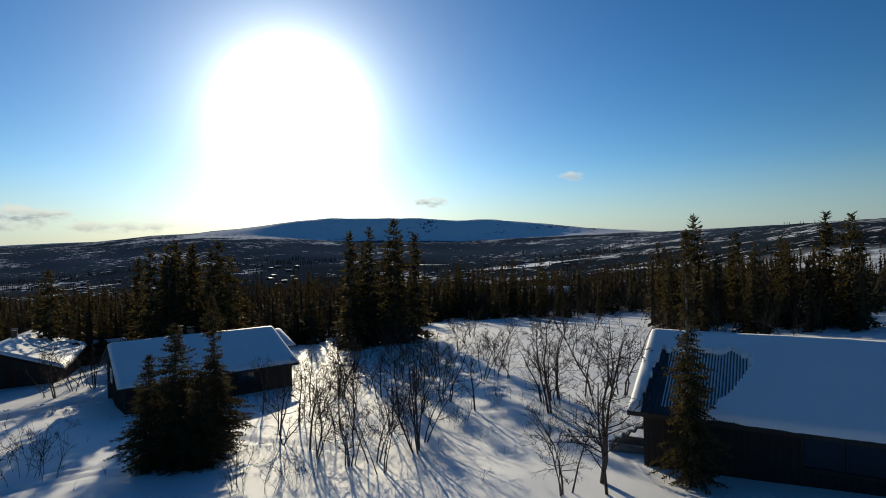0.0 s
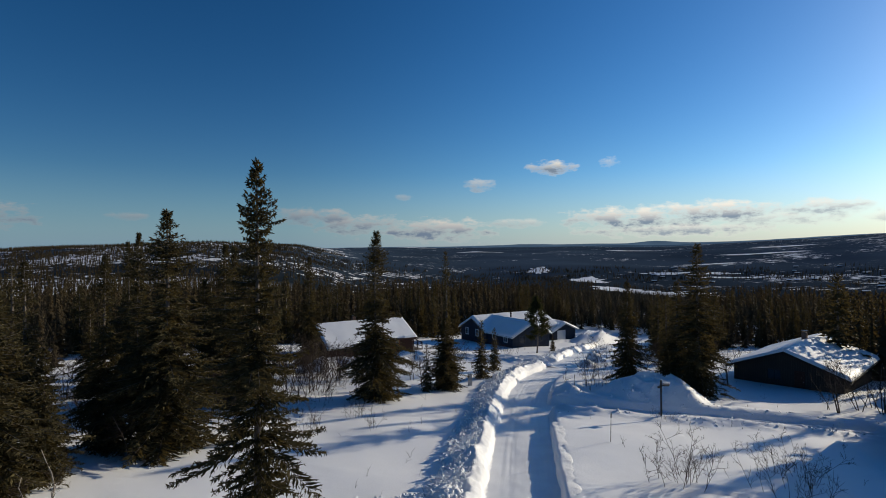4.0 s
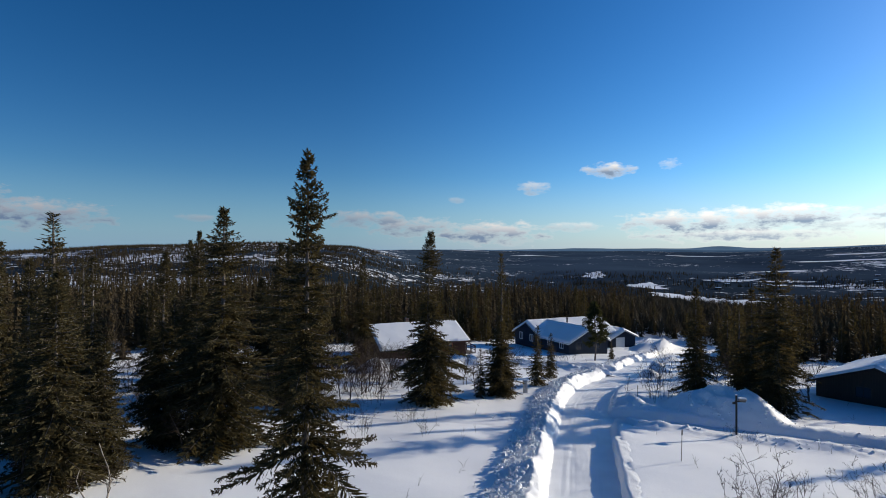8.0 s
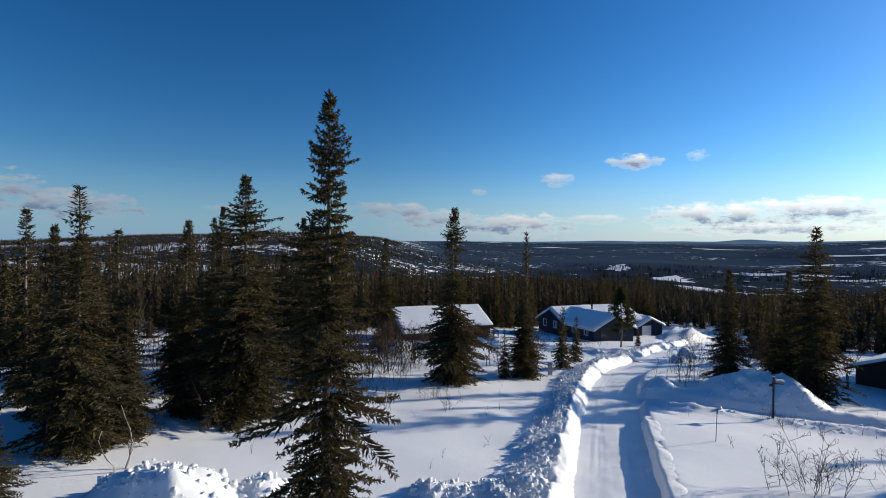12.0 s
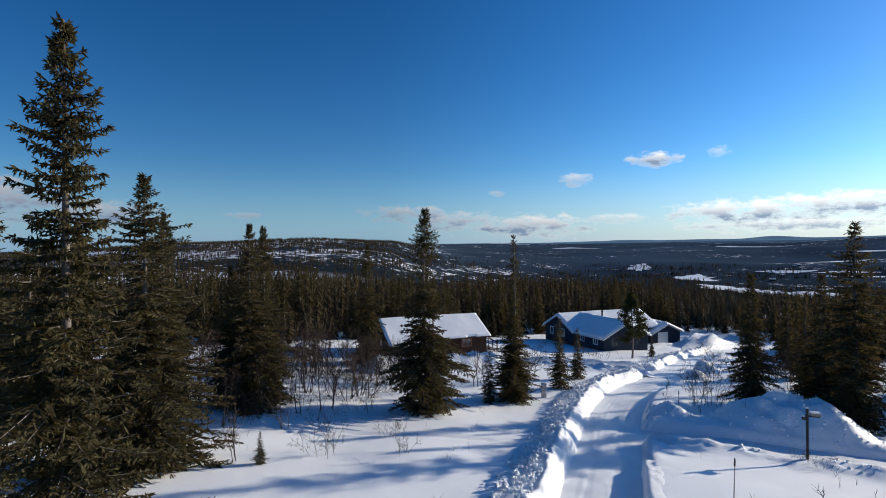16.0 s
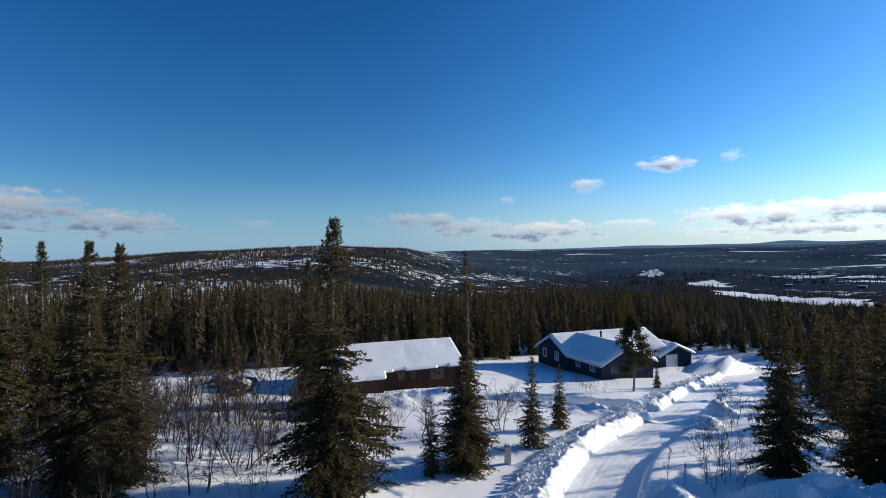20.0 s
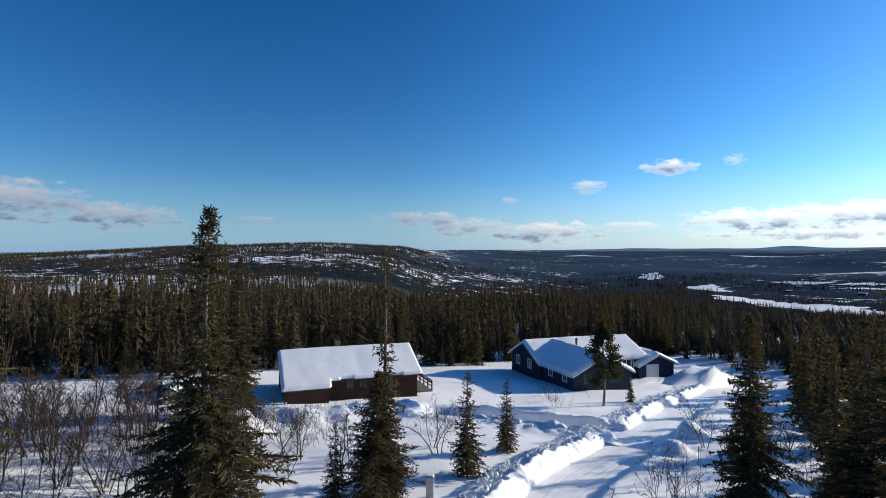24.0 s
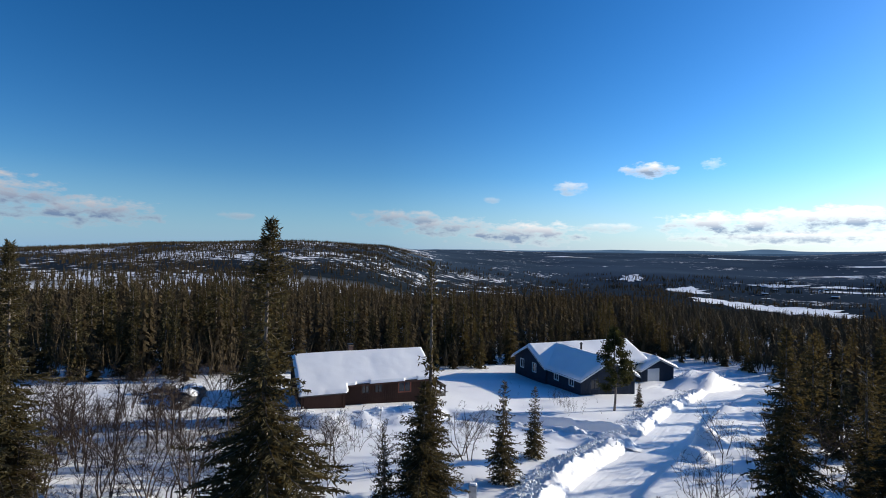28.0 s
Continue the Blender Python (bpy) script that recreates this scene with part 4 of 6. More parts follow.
# ---- mountain birches and willow scrub ----
def birch_meshes(seed, h=5.0, stems=3, spread=0.35, dense_=1.0, crooked=0.16, thick=1.0):
    rng = np.random.default_rng(seed)
    gt, gb = Gather(), Gather()

    def limb(g, p0, d, length, r0, level):
        m = 6 if level == 0 else (4 if level == 1 else 3)
        pts, q, dd = [np.array(p0)], np.array(p0), np.array(d)
        for k in range(m - 1):
            dd = dd + rng.normal(0, crooked * (1 + 0.5 * level), 3) + np.array([0, 0, 0.10 if level else 0.05])
            dd /= np.linalg.norm(dd)
            q = q + dd * length / (m - 1)
            pts.append(q.copy())
        pts = np.array(pts)
        rad = np.linspace(r0, r0 * 0.3, m)
        if level == 3:
            a, b = pts[0], pts[-1]
            w = np.cross(b - a, rng.normal(0, 1, 3))
            w *= 0.0085 / (np.linalg.norm(w) + 1e-9)
            c = a * 0.6 + b * 0.4
            g.add(np.array([a, c - w, b, c + w]), np.array([[0, 1, 2, 3]]))
            return
        v, f = tube(pts, rad, (6, 4, 3, 3)[level])
        g.add(v, f)
        if level >= 3:
            return
        count = int(((11, 6, 5)[level]) * dense_ + rng.uniform(0, 1.3))
        for k in range(count):
            u = rng.uniform(0.22 if level == 0 else 0.25, 0.98)
            i = min(int(u * (m - 1)), m - 2)
            w = u * (m - 1) - i
            b = pts[i] * (1 - w) + pts[i + 1] * w
            t = pts[i + 1] - pts[i]
            t /= np.linalg.norm(t)
            a = rng.normal(0, 1, 3)
            a -= t * a.dot(t)
            a /= np.linalg.norm(a)
            nd = t * rng.uniform(0.45, 0.9) + a * rng.uniform(0.5, 0.9)
            nd /= np.linalg.norm(nd)
            limb(gb, b, nd, length * rng.uniform(0.26, 0.5) * (1.15 - 0.55 * u), max(r0 * (1 - 0.6 * u) * 0.45, 0.0095), level + 1)

    for s_ in range(stems):
        a = rng.uniform(0, 6.28)
        off = np.array([math.cos(a), math.sin(a), 0]) * rng.uniform(0.02, 0.16) * stems
        d = np.array([math.cos(a) * spread * rng.uniform(0.3, 1.2), math.sin(a) * spread * rng.uniform(0.3, 1.2), 1.0])
        d /= np.linalg.norm(d)
        hh = h * rng.uniform(0.7, 1.0)
        limb(gt, off + np.array([0, 0, -0.15]), d, hh, 0.0088 * hh * thick + 0.010 * min(1.0, thick), 0)
    return gt.mesh("birch_stems", BIRCH_BARK, True), gb.mesh("birch_twigs", TWIG), h


BIRCHES = [birch_meshes(31, 5.0, 3, 0.30), birch_meshes(32, 5.0, 2, 0.25, 1.1), birch_meshes(33, 5.0, 4, 0.40, 0.8), birch_meshes(34, 5.0, 1, 0.2, 1.3, 0.14, 1.5), birch_meshes(35, 5.0, 3, 0.5, 0.9, 0.22), birch_meshes(36, 5.0, 2, 0.16, 1.4, 0.18, 1.5)]
SCRUB = [birch_meshes(41, 2.5, 10, 0.42, 0.5, 0.13, 0.5), birch_meshes(42, 2.5, 13, 0.36, 0.45, 0.11, 0.5), birch_meshes(43, 2.5, 8, 0.5, 0.55, 0.15, 0.5)]


def birch(x, y, h, k, turn=0.0, label="", scrub=False):
    stems, twigs, h0 = (SCRUB if scrub else BIRCHES)[k]
    s = h / h0
    m = Matrix.LocRotScale((x, y, gz(x, y) - 0.03), Euler((0, 0, turn)), (s, s, s))
    if scrub:
        t = thing("willow_bush", m, label or "leafless many-stemmed bush poking out of snow", "bush", "bare bushes in the snow")
    else:
        t = thing("birch_tree", m, label or "leafless crooked mountain birch standing in snow", "tree", "bare mountain birches")
    tagged(link("stemwork", stems, t), kind="stuff")
    tagged(link("twigwork", twigs, t), kind="stuff")
    return t


BIRCH_LIST_A = [
    (-33.8, 22.3, 3.6, 5), (-35.6, 22.4, 3.4, 1), (-38.0, 21.9, 3.8, 5), (-36.4, 20.4, 3.2, 0), (-33.8, 29.8, 2.8, 5), (-35.1, 32.0, 3.2, 1), (-38.2, 35.0, 3.0, 5),
    (-44.8, 24.8, 4.0, 5), (-47.0, 27.0, 4.2, 5), (-40.5, 23.6, 3.6, 1), (-48.5, 31.0, 4.6, 5), (-52.5, 34.5, 4.6, 5), (-46.0, 35.0, 4.2, 5), (-50.5, 38.5, 4.2, 1),
    (15.4, 11.9, 5.4, 5), (22.5, 19.8, 5.6, 5), (14.9, 11.0, 4.6, 3), (13.9, 12.2, 4.0, 0), (26.7, 20.4, 6.4, 1), (25.0, 21.6, 5.6, 0),
]
BIRCH_LIST_B = [
    (28.2, 19.4, 5.2, 2), (13.6, 20.4, 4.8, 2), (14.6, 21.4, 4.0, 0), (12.8, 26.5, 4.5, 0), (9.4, 26.3, 3.4, 4), (12.6, 30.5, 4.4, 1), (9.9, 24.2, 4.6, 3),
    (17.1, 34.5, 4.0, 2), (26.1, 36.0, 4.8, 4), (26.9, 30.4, 5.0, 0), (50.2, 50.0, 4.2, 1), (17.0, 26.8, 4.6, 3), (48.1, 39.4, 4.8, 2), (15.2, 29.0, 4.0, 1),
    (18.5, 31.5, 4.2, 0), (20.5, 27.0, 4.4, 2), (23.0, 33.5, 4.6, 1), (11.0, 33.5, 3.6, 3), (19.0, 38.5, 4.0, 4), (21.5, 42.0, 4.4, 0),
]
BIRCH_LIST_C = [
    (29.5, 40.0, 4.6, 1), (31.0, 47.0, 4.8, 2), (24.0, 48.0, 4.4, 3), (36.0, 44.0, 4.4, 0), (41.0, 48.5, 4.6, 4), (56.0, 33.0, 4.4, 2), (58.5, 26.0, 4.6, 0),
    (60.0, 40.0, 4.2, 1), (62.0, 21.0, 4.2, 3), (52.0, 28.0, 3.8, 4), (45.0, 52.0, 4.2, 2), (-46.8, 36.0, 4.6, 3), (-44.6, 31.0, 5.0, 1), (-38.0, 32.6, 4.4, 0),
    (-30.6, 42.2, 3.6, 3), (-32.0, 50.2, 4.4, 4), (-33.4, 51.0, 4.0, 0), (-13.9, 71.0, 6.0, 1), (-47.5, 31.5, 4.4, 2), (-51.5, 33.5, 4.2, 4),
]
BIRCH_LIST_D = [
    (1.7, 55.9, 4.4, 5), (3.0, 58.1, 4.8, 0), (3.9, 59.7, 4.2, 4), (0.9, 56.8, 3.2, 1), (-54.0, 38.0, 4.4, 0), (-50.0, 28.0, 4.2, 1), (-45.0, 41.0, 3.6, 2), (-41.5, 28.0, 4.0, 4), (-57.0, 31.0, 4.2, 3), (-34.5, 15.5, 3.8, 0), (-48.5, 19.0, 3.4, 2),
    (-54.5, 19.5, 3.4, 0), (-41.0, 17.5, 3.2, 4), (4.5, 58.0, 4.6, 2), (6.2, 60.5, 4.4, 0), (8.5, 59.0, 4.0, 4), (-11.5, 64.0, 4.6, 0), (-7.5, 63.5, 4.0, 2),
    (-17.5, 72.0, 3.8, 4), (-40.5, 43.5, 3.0, 1),
]
BIRCH_LIST = BIRCH_LIST_A + BIRCH_LIST_B + BIRCH_LIST_C + BIRCH_LIST_D
for i, (x, y, h, k) in enumerate(BIRCH_LIST):
    birch(x, y, h, k, i * 1.7)
brng = np.random.default_rng(23)
for zone, count in (((-62, -36, 20, 46), 44), ((-52, -33, 26, 42), 16), ((-60, -38, 28, 45), 24), ((-50, -32, 22, 45), 34), ((-23, -7, 62, 97), 30), ((9, 34, 18, 52), 56), ((-36, -24, 6, 30), 5), ((40, 62, 18, 44), 8)):
    for k in range(count):
        x, y = brng.uniform(zone[0], zone[1]), brng.uniform(zone[2], zone[3])
        if line_distance(np.array([x]), np.array([y]), LINES[0][0])[0] < 3.6 or (-10 < x < 14 and 60 < y < 84):
            continue
        if (3.5 < x < 19 and 38 < y < 54) or (-58 < x < -44 and 44 < y < 68) or (18 < x < 34 and 0 < y < 17):
            continue
        birch(x, y, float(brng.uniform(2.4, 4.8)), int(brng.integers(0, 5)), float(brng.uniform(0, 6.28)))
SCRUB_LIST_A = [
    (-5.45, 29.3, 2.8, 0), (-4.9, 29.6, 2.0, 2), (-0.85, 30.2, 2.3, 1), (-9.4, 42.2, 0.8, 0), (-8.4, 42.0, 0.9, 2), (-1.7, 34.2, 1.9, 2), (-17.0, 50.6, 3.4, 1), (-18.7, 57.0, 3.0, 1), (-0.4, 34.2, 2.2, 2), (-33.0, 31.6, 2.5, 0), (-34.2, 24.0, 2.3, 2),
    (-38.8, 45.9, 2.6, 2), (-26.3, 24.4, 1.9, 0), (-36.0, 29.0, 2.2, 1), (-40.2, 36.0, 2.4, 0), (-43.0, 46.0, 1.8, 1), (-30.5, 27.0, 1.6, 2), (-49.0, 37.5, 2.4, 1),
    (-36.5, 37.0, 2.2, 2), (-42.5, 39.0, 1.8, 0), (8.0, 21.0, 1.6, 0), (6.2, 21.2, 2.0, 1),
]
SCRUB_LIST_B = [
    (-12.5, 60.5, 2.6, 0), (-20.0, 66.5, 2.0, 2), (-33.5, 46.5, 1.8, 0), (-35.5, 55.0, 1.7, 1), (-38.5, 72.0, 1.6, 0), (-41.0, 74.5, 1.5, 2), (-36.0, 70.0, 1.4, 1),
    (-23.5, 27.5, 1.3, 2), (-27.0, 29.5, 1.4, 0), (10.5, 37.0, 1.8, 1), (21.0, 19.0, 1.8, 2), (17.5, 22.5, 1.6, 0), (22.5, 24.5, 1.5, 1),
]
SCRUB_LIST = SCRUB_LIST_A + SCRUB_LIST_B
for i, (x, y, h, k) in enumerate(SCRUB_LIST):
    birch(x, y, h, k, i * 2.1, scrub=True)
dead = birch_meshes(58, 2.9, 2, 0.35, 0.6, 0.34, 1.5)
dead[0].materials.clear()
dead[0].materials.append(DEAD_WOOD)
t = thing("dead_birch", pose(-24.6, 9.8, gz(-24.6, 9.8)), "crooked grey dead birch trunk beside dark spruces", "tree")
link("trunk", dead[0], t)
tagged(link("branchwork", dead[1], t), kind="stuff")


# ---- the pine beside the blue house ----
def pine(x, y, h):
    rng = np.random.default_rng(71)
    t = thing("pine_tree", pose(x, y, gz(x, y)), "lone pine with a bare lower trunk in snow", "tree")
    zs = np.linspace(0, h, 10)
    v, f = tube(np.column_stack([0.12 * np.sin(zs * 0.7), 0.05 * zs * 0, zs]), 0.11 * (1 - zs / h) + 0.02, 8)
    link("trunk", mesh_of("pine_trunk", v, f, SPRUCE_BARK, True), t)
    g, nf, k = [], [], 0
    br = Gather()
    for i in range(60):
        z = h * (0.24 + 0.74 * (i / 60) ** 0.9)
        u = (z / h - 0.24) / 0.76
        L = (0.4 + 2.1 * (1 - u) ** 0.8) * rng.uniform(0.55, 1.1)
        a = rng.uniform(0, 6.28)
        d = np.array([math.cos(a), math.sin(a), rng.uniform(-0.15, 0.35)])
        end = np.array([0.05, 0, z]) + d * L
        vv, ff = tube(np.array([[0, 0, z], [*(d[:2] * L * 0.5), z + d[2] * L * 0.35], end]), [0.035, 0.02, 0.008], 4)
        br.add(vv, ff)
        n = 110
        c = np.array([0, 0, z]) + d * (L * rng.uniform(0.35, 1.0, n))[:, None] + rng.normal(0, 0.13, (n, 3))
        o = rng.normal(0, 1, (n, 3)) + np.array([0, 0, 0.5])
        o /= np.linalg.norm(o, axis=1)[:, None]
        w = np.cross(o, rng.normal(0, 1, (n, 3)))
        w /= np.linalg.norm(w, axis=1)[:, None]
        ln = rng.uniform(0.2, 0.36, n)[:, None]
        g.append(np.stack([c, c + o * ln * 0.5 - w * 0.055, c + o * ln, c + o * ln * 0.5 + w * 0.055], 1).reshape(-1, 3))
        nf.append(k + np.arange(n)[:, None] * 4 + np.arange(4))
        k += 4 * n
    tagged(link("branchwork", br.mesh("pine_branches", SPRUCE_BARK), t), kind="stuff")
    link("crown", mesh_of("pine_crown", np.vstack(g), np.vstack(nf), PINE_NEEDLES), t)


pine(-34.0, 74.3, 8.4)


# ---- forest ----
# bearing and distance at which the closed woods begin
EDGE = np.array([(-180, 40), (-130, 34), (-100, 38), (-90, 44), (-78, 62), (-70, 70), (-62, 68), (-50, 76), (-40, 80), (-34, 92), (-22, 112), (-15, 112), (-10, 84), (-5, 82), (0, 95), (5, 96), (9, 66), (20, 66), (27, 60), (36, 66), (42, 82), (48, 98), (56, 95), (65, 74), (80, 70), (100, 50), (140, 38), (180, 40)], dtype=float)
# open fields in the woods: bearing, distance, half width, half depth
FIELDS = [(-18.0, 905, 26, 34), (-15.6, 880, 30, 40), (-13.0, 850, 32, 44), (-10.6, 810, 30, 44), (-8.4, 770, 22, 34), (-19.7, 1120, 30, 60), (-24.9, 640, 24, 40), (-26.6, 480, 24, 26), (-60, 330, 30, 14), (-11.5, 150, 14, 7), (46.5, 240, 30, 30), (57, 260, 30, 25), (-70, 300, 40, 14), (2, 640, 60, 18), (30, 540, 60, 16), (-45, 520, 50, 16)]
# open bogs and lakes under snow, past the built trees
BOGS = [(-25.2, 1415, 26, 60), (-12.5, 1365, 44, 20), (-8, 1350, 36, 22), (-9, 1650, 60, 26), (-3, 2300, 90, 30), (-31, 2500, 100, 40), (-39, 3000, 120, 60), (-15.5, 2750, 130, 50), (-12, 3300, 150, 40), (-4, 2000, 100, 30), (36, 1250, 70, 20), (48, 1000, 90, 40), (-7, 1250, 60, 20), (5, 1050, 50, 14)]


VILLAGE = []
vrng = np.random.default_rng(77)
for az0, az1, r0, r1, count in ((-15, 2, 1100, 1600, 16), (3, 27, 800, 1300, 26), (28, 53, 620, 1250, 24)):
    for k in range(count):
        a_, r_ = radians(vrng.uniform(az0, az1)), vrng.uniform(r0, r1)
        VILLAGE.append((LAND_X + r_ * math.sin(a_), LAND_Y + r_ * math.cos(a_), vrng.uniform(-35, 35)))


def forest_points(rng, r0, r1, area, az0, az1, use_edge=True):
    n = int(radians(az1 - az0) / 2 * (r1**2 - r0**2) / area)
    az = rng.uniform(az0, az1, n)
    r = np.sqrt(rng.uniform(r0**2, r1**2, n))
    x = LAND_X + r * np.sin(np.radians(az))
    y = LAND_Y + r * np.cos(np.radians(az))
    keep = np.ones(n, dtype=bool)
    if use_edge:
        keep &= r > np.interp(az, EDGE[:, 0], EDGE[:, 1]) + 7 * fractal(x / 9, y / 9, 2, 21)
    for fa, fr, fw, fd in FIELDS:
        c, s = math.cos(radians(fa)), math.sin(radians(fa))
        cx, cy = LAND_X + fr * s, LAND_Y + fr * c
        u = ((x - cx) * c - (y - cy) * s) / fw
        v = ((x - cx) * s + (y - cy) * c) / fd
        keep &= u**2 + v**2 > 1 + 0.8 * fractal(x / 25, y / 25, 2, 31)
    for hx_0, hy_0, _ in VILLAGE if r1 > 560 else ():
        toward = (x - hx_0) * (hx_0 - LAND_X) + (y - hy_0) * (hy_0 - LAND_Y) < 0
        keep &= np.hypot(x - hx_0, y - hy_0) > np.where(toward, 20, 9)
    gap = fractal(x / 60, y / 60, 3, 41) + 0.7 * fractal(x / 22, y / 22, 2, 43)
    streak = fractal(r / 45, az / 9, 3, 47)
    keep &= gap - 0.1 * np.clip((r - 130) / 200, 0, 1) + 0.8 * streak * np.clip((r - 350) / 400, 0, 1) > -0.50 + 0.42 * np.clip((r - 250) / 600, 0, 1) + 0.35 * np.clip((az - 52) / 15, 0, 1) - 0.22 * np.clip((r - 900) / 200, 0, 1) * (az < -44) + 0.26 * np.clip((az + 20) / 8, 0, 1) * np.clip((r - 500) / 200, 0, 1) + 0.24 * np.exp(-(((az + 44) / 11) ** 2)) * np.clip((r - 150) / 80, 0, 1) * np.clip((800 - r) / 200, 0, 1)
    for line, half in LINES[:1]:
        keep &= line_distance(x, y, line) > half + 2.5
    return x[keep], y[keep], r[keep]


def low_woods(x, y):
    """Lower trees on the slope towards the valley field."""
    dx, dy = x - LAND_X, y - LAND_Y
    az, r = np.degrees(np.arctan2(dx, dy)), np.hypot(dx, dy)
    return 1 - 0.5 * np.exp(-(((az + 13.5) / 7.5) ** 2)) * smooth01((r - 85) / 40) * smooth01((760 - r) / 150)


def joined_spruces(name, x, y, h, wide, tiers, sides, rng, label):
    """Many simple far spruces in one mesh: a slim core with ragged drooping boughs."""
    n = len(x)
    z = land(x, y) - 0.15
    h = h * low_woods(x, y)
    base = np.column_stack([x, y, z])
    V = []
    ang0 = rng.uniform(0, 6.28, n)
    up = np.array([0, 0, 1.0])

    def tri(a, b, c):
        V.append(np.stack([a, b, c], 1))

    for s_ in range(4):
        a0, a1 = ang0 + 1.571 * s_, ang0 + 1.571 * (s_ + 1)
        r = wide * 0.32
        tri(base + np.column_stack([np.cos(a0) * r, np.sin(a0) * r, 0.04 * h]), base + np.column_stack([np.cos(a1) * r, np.sin(a1) * r, 0.04 * h]), base + up * h[:, None] * 0.97)
    for k in range(tiers):
        for s_ in range(sides):
            u = (k + 0.5 * (s_ % 2)) / (tiers + 0.4) * 0.97 + 0.03 + rng.uniform(-0.02, 0.02, n)
            a = ang0 + 6.283 * s_ / sides + k * 0.9 + rng.normal(0, 0.25, n)
            L = wide * (1 - u) ** 0.62 * rng.uniform(0.6, 1.25, n) + 0.06
            d = np.column_stack([np.cos(a), np.sin(a), np.zeros(n)])
            q = np.column_stack([-np.sin(a), np.cos(a), np.zeros(n)])
            root = base + up * (h * (u + 0.55 / tiers * 0.8))[:, None]
            tip = base + d * L[:, None] + up * (h * u - 0.12 * L)[:, None]
            wid = (L * rng.uniform(0.22, 0.42, n) + 0.04)[:, None]
            low = base + d * (0.5 * L)[:, None] + up * (h * u + 0.02 * h)[:, None]
            tri(root, low - q * wid, tip)
            tri(root, tip, low + q * wid)
    V = np.stack(V, 1).reshape(-1, 3)
    ob = link(name, mesh_of(name, V, np.arange(len(V)).reshape(-1, 3), FAR_NEEDLES))
    tagged(ob, label, "forest", kind="stuff")


frng = np.random.default_rng(5)


def snow_field(az, r, half_w, half_d, seed):
    """An open white field that lies on the land, with an uneven outline."""
    c, s_ = math.cos(radians(az)), math.sin(radians(az))
    cx, cy = LAND_X + r * s_, LAND_Y + r * c
    na, nr = 96, 8
    A, R = np.meshgrid(np.linspace(0, 2 * math.pi, na, endpoint=False), np.linspace(0.02, 1, nr))
    wob = 1 + 1.1 * fractal(np.cos(A) * 2.6 + seed * 3, np.sin(A) * 2.6, 4, seed)
    U, W = half_w * R * wob * np.cos(A), half_d * R * wob * np.sin(A)
    X, Y = cx + U * c + W * s_, cy - U * s_ + W * c
    Z = land(X.ravel(), Y.ravel()) + 0.5 + 0.0006 * r
    i = (np.arange(nr - 1)[:, None] * na + np.arange(na))
    j = (np.arange(nr - 1)[:, None] * na + (np.arange(na) + 1) % na)
    f = np.stack([i, j, j + na, i + na], -1).reshape(-1, 4)
    ob = link("snow_field", mesh_of("snow_field", np.column_stack([X.ravel(), Y.ravel(), Z]), f, SNOW, True))
    tagged(ob, "open white snow field among dark woods", "field", "snow fields in the valley", "structure")


for k, (fa, fr, fw, fd) in enumerate([q for q in FIELDS if q[1] > 400] + BOGS):
    snow_field(fa, fr, fw, fd, k + 1)



def light_spruce(seed, h, reach, outline):
    return spruce_meshes(seed, h, reach, outline, 0.38, 0.24, 0.46, 2.2, 6.2, limbs=False, core=16)


SPRUCES["wood_a"] = light_spruce(61, 12.0, 1.55, "column")
SPRUCES["wood_b"] = light_spruce(62, 12.0, 1.9, "club")
SPRUCES["wood_c"] = light_spruce(63, 12.0, 1.35, "waist")
SPRUCE_LABEL.update({"wood_a": "dark spruce at the edge of the woods", "wood_b": "broad dark spruce at the edge of the woods", "wood_c": "slim dark spruce at the edge of the woods"})

FAR_SPRUCE_LIST_A = [
    ("wood_b", -15.5, 74.0, 8.5, 1.2), ("wood_a", -19.0, 83.0, 9.0, 1.3), ("wood_b", -14.0, 87.0, 9.5, 1.2), ("wood_a", -21.0, 92.0, 8.0, 1.3), ("wood_c", -17.0, 78.5, 7.0, 1.3), ("wood_a", -12.5, 80.0, 9.0, 1.3), ("wood_b", -13.0, 67.5, 7.5, 1.2),
    ("wood_c", 30.4, 57, 14.0, 1.6), ("wood_b", 34, 58.5, 14.8, 1.2), ("wood_a", 36.5, 57, 15.8, 1.5), ("wood_b", 32.3, 60.0, 12.8, 1.2), ("wood_c", 41, 59, 14.4, 1.6), ("wood_a", 38.5, 61.5, 13.5, 1.4), ("wood_b", 35.5, 63.0, 13.0, 1.3),
    ("wood_c", 43, 66, 13.0, 1.6), ("wood_a", 68.2, 34.2, 14.2, 1.4), ("wood_c", 71.5, 20.6, 12.8, 1.6), ("wood_a", 69.0, 17.4, 12.2, 1.6), ("wood_b", 64, 36, 10.0, 1.2), ("wood_b", 66.5, 30.5, 9.0, 1.2),
]
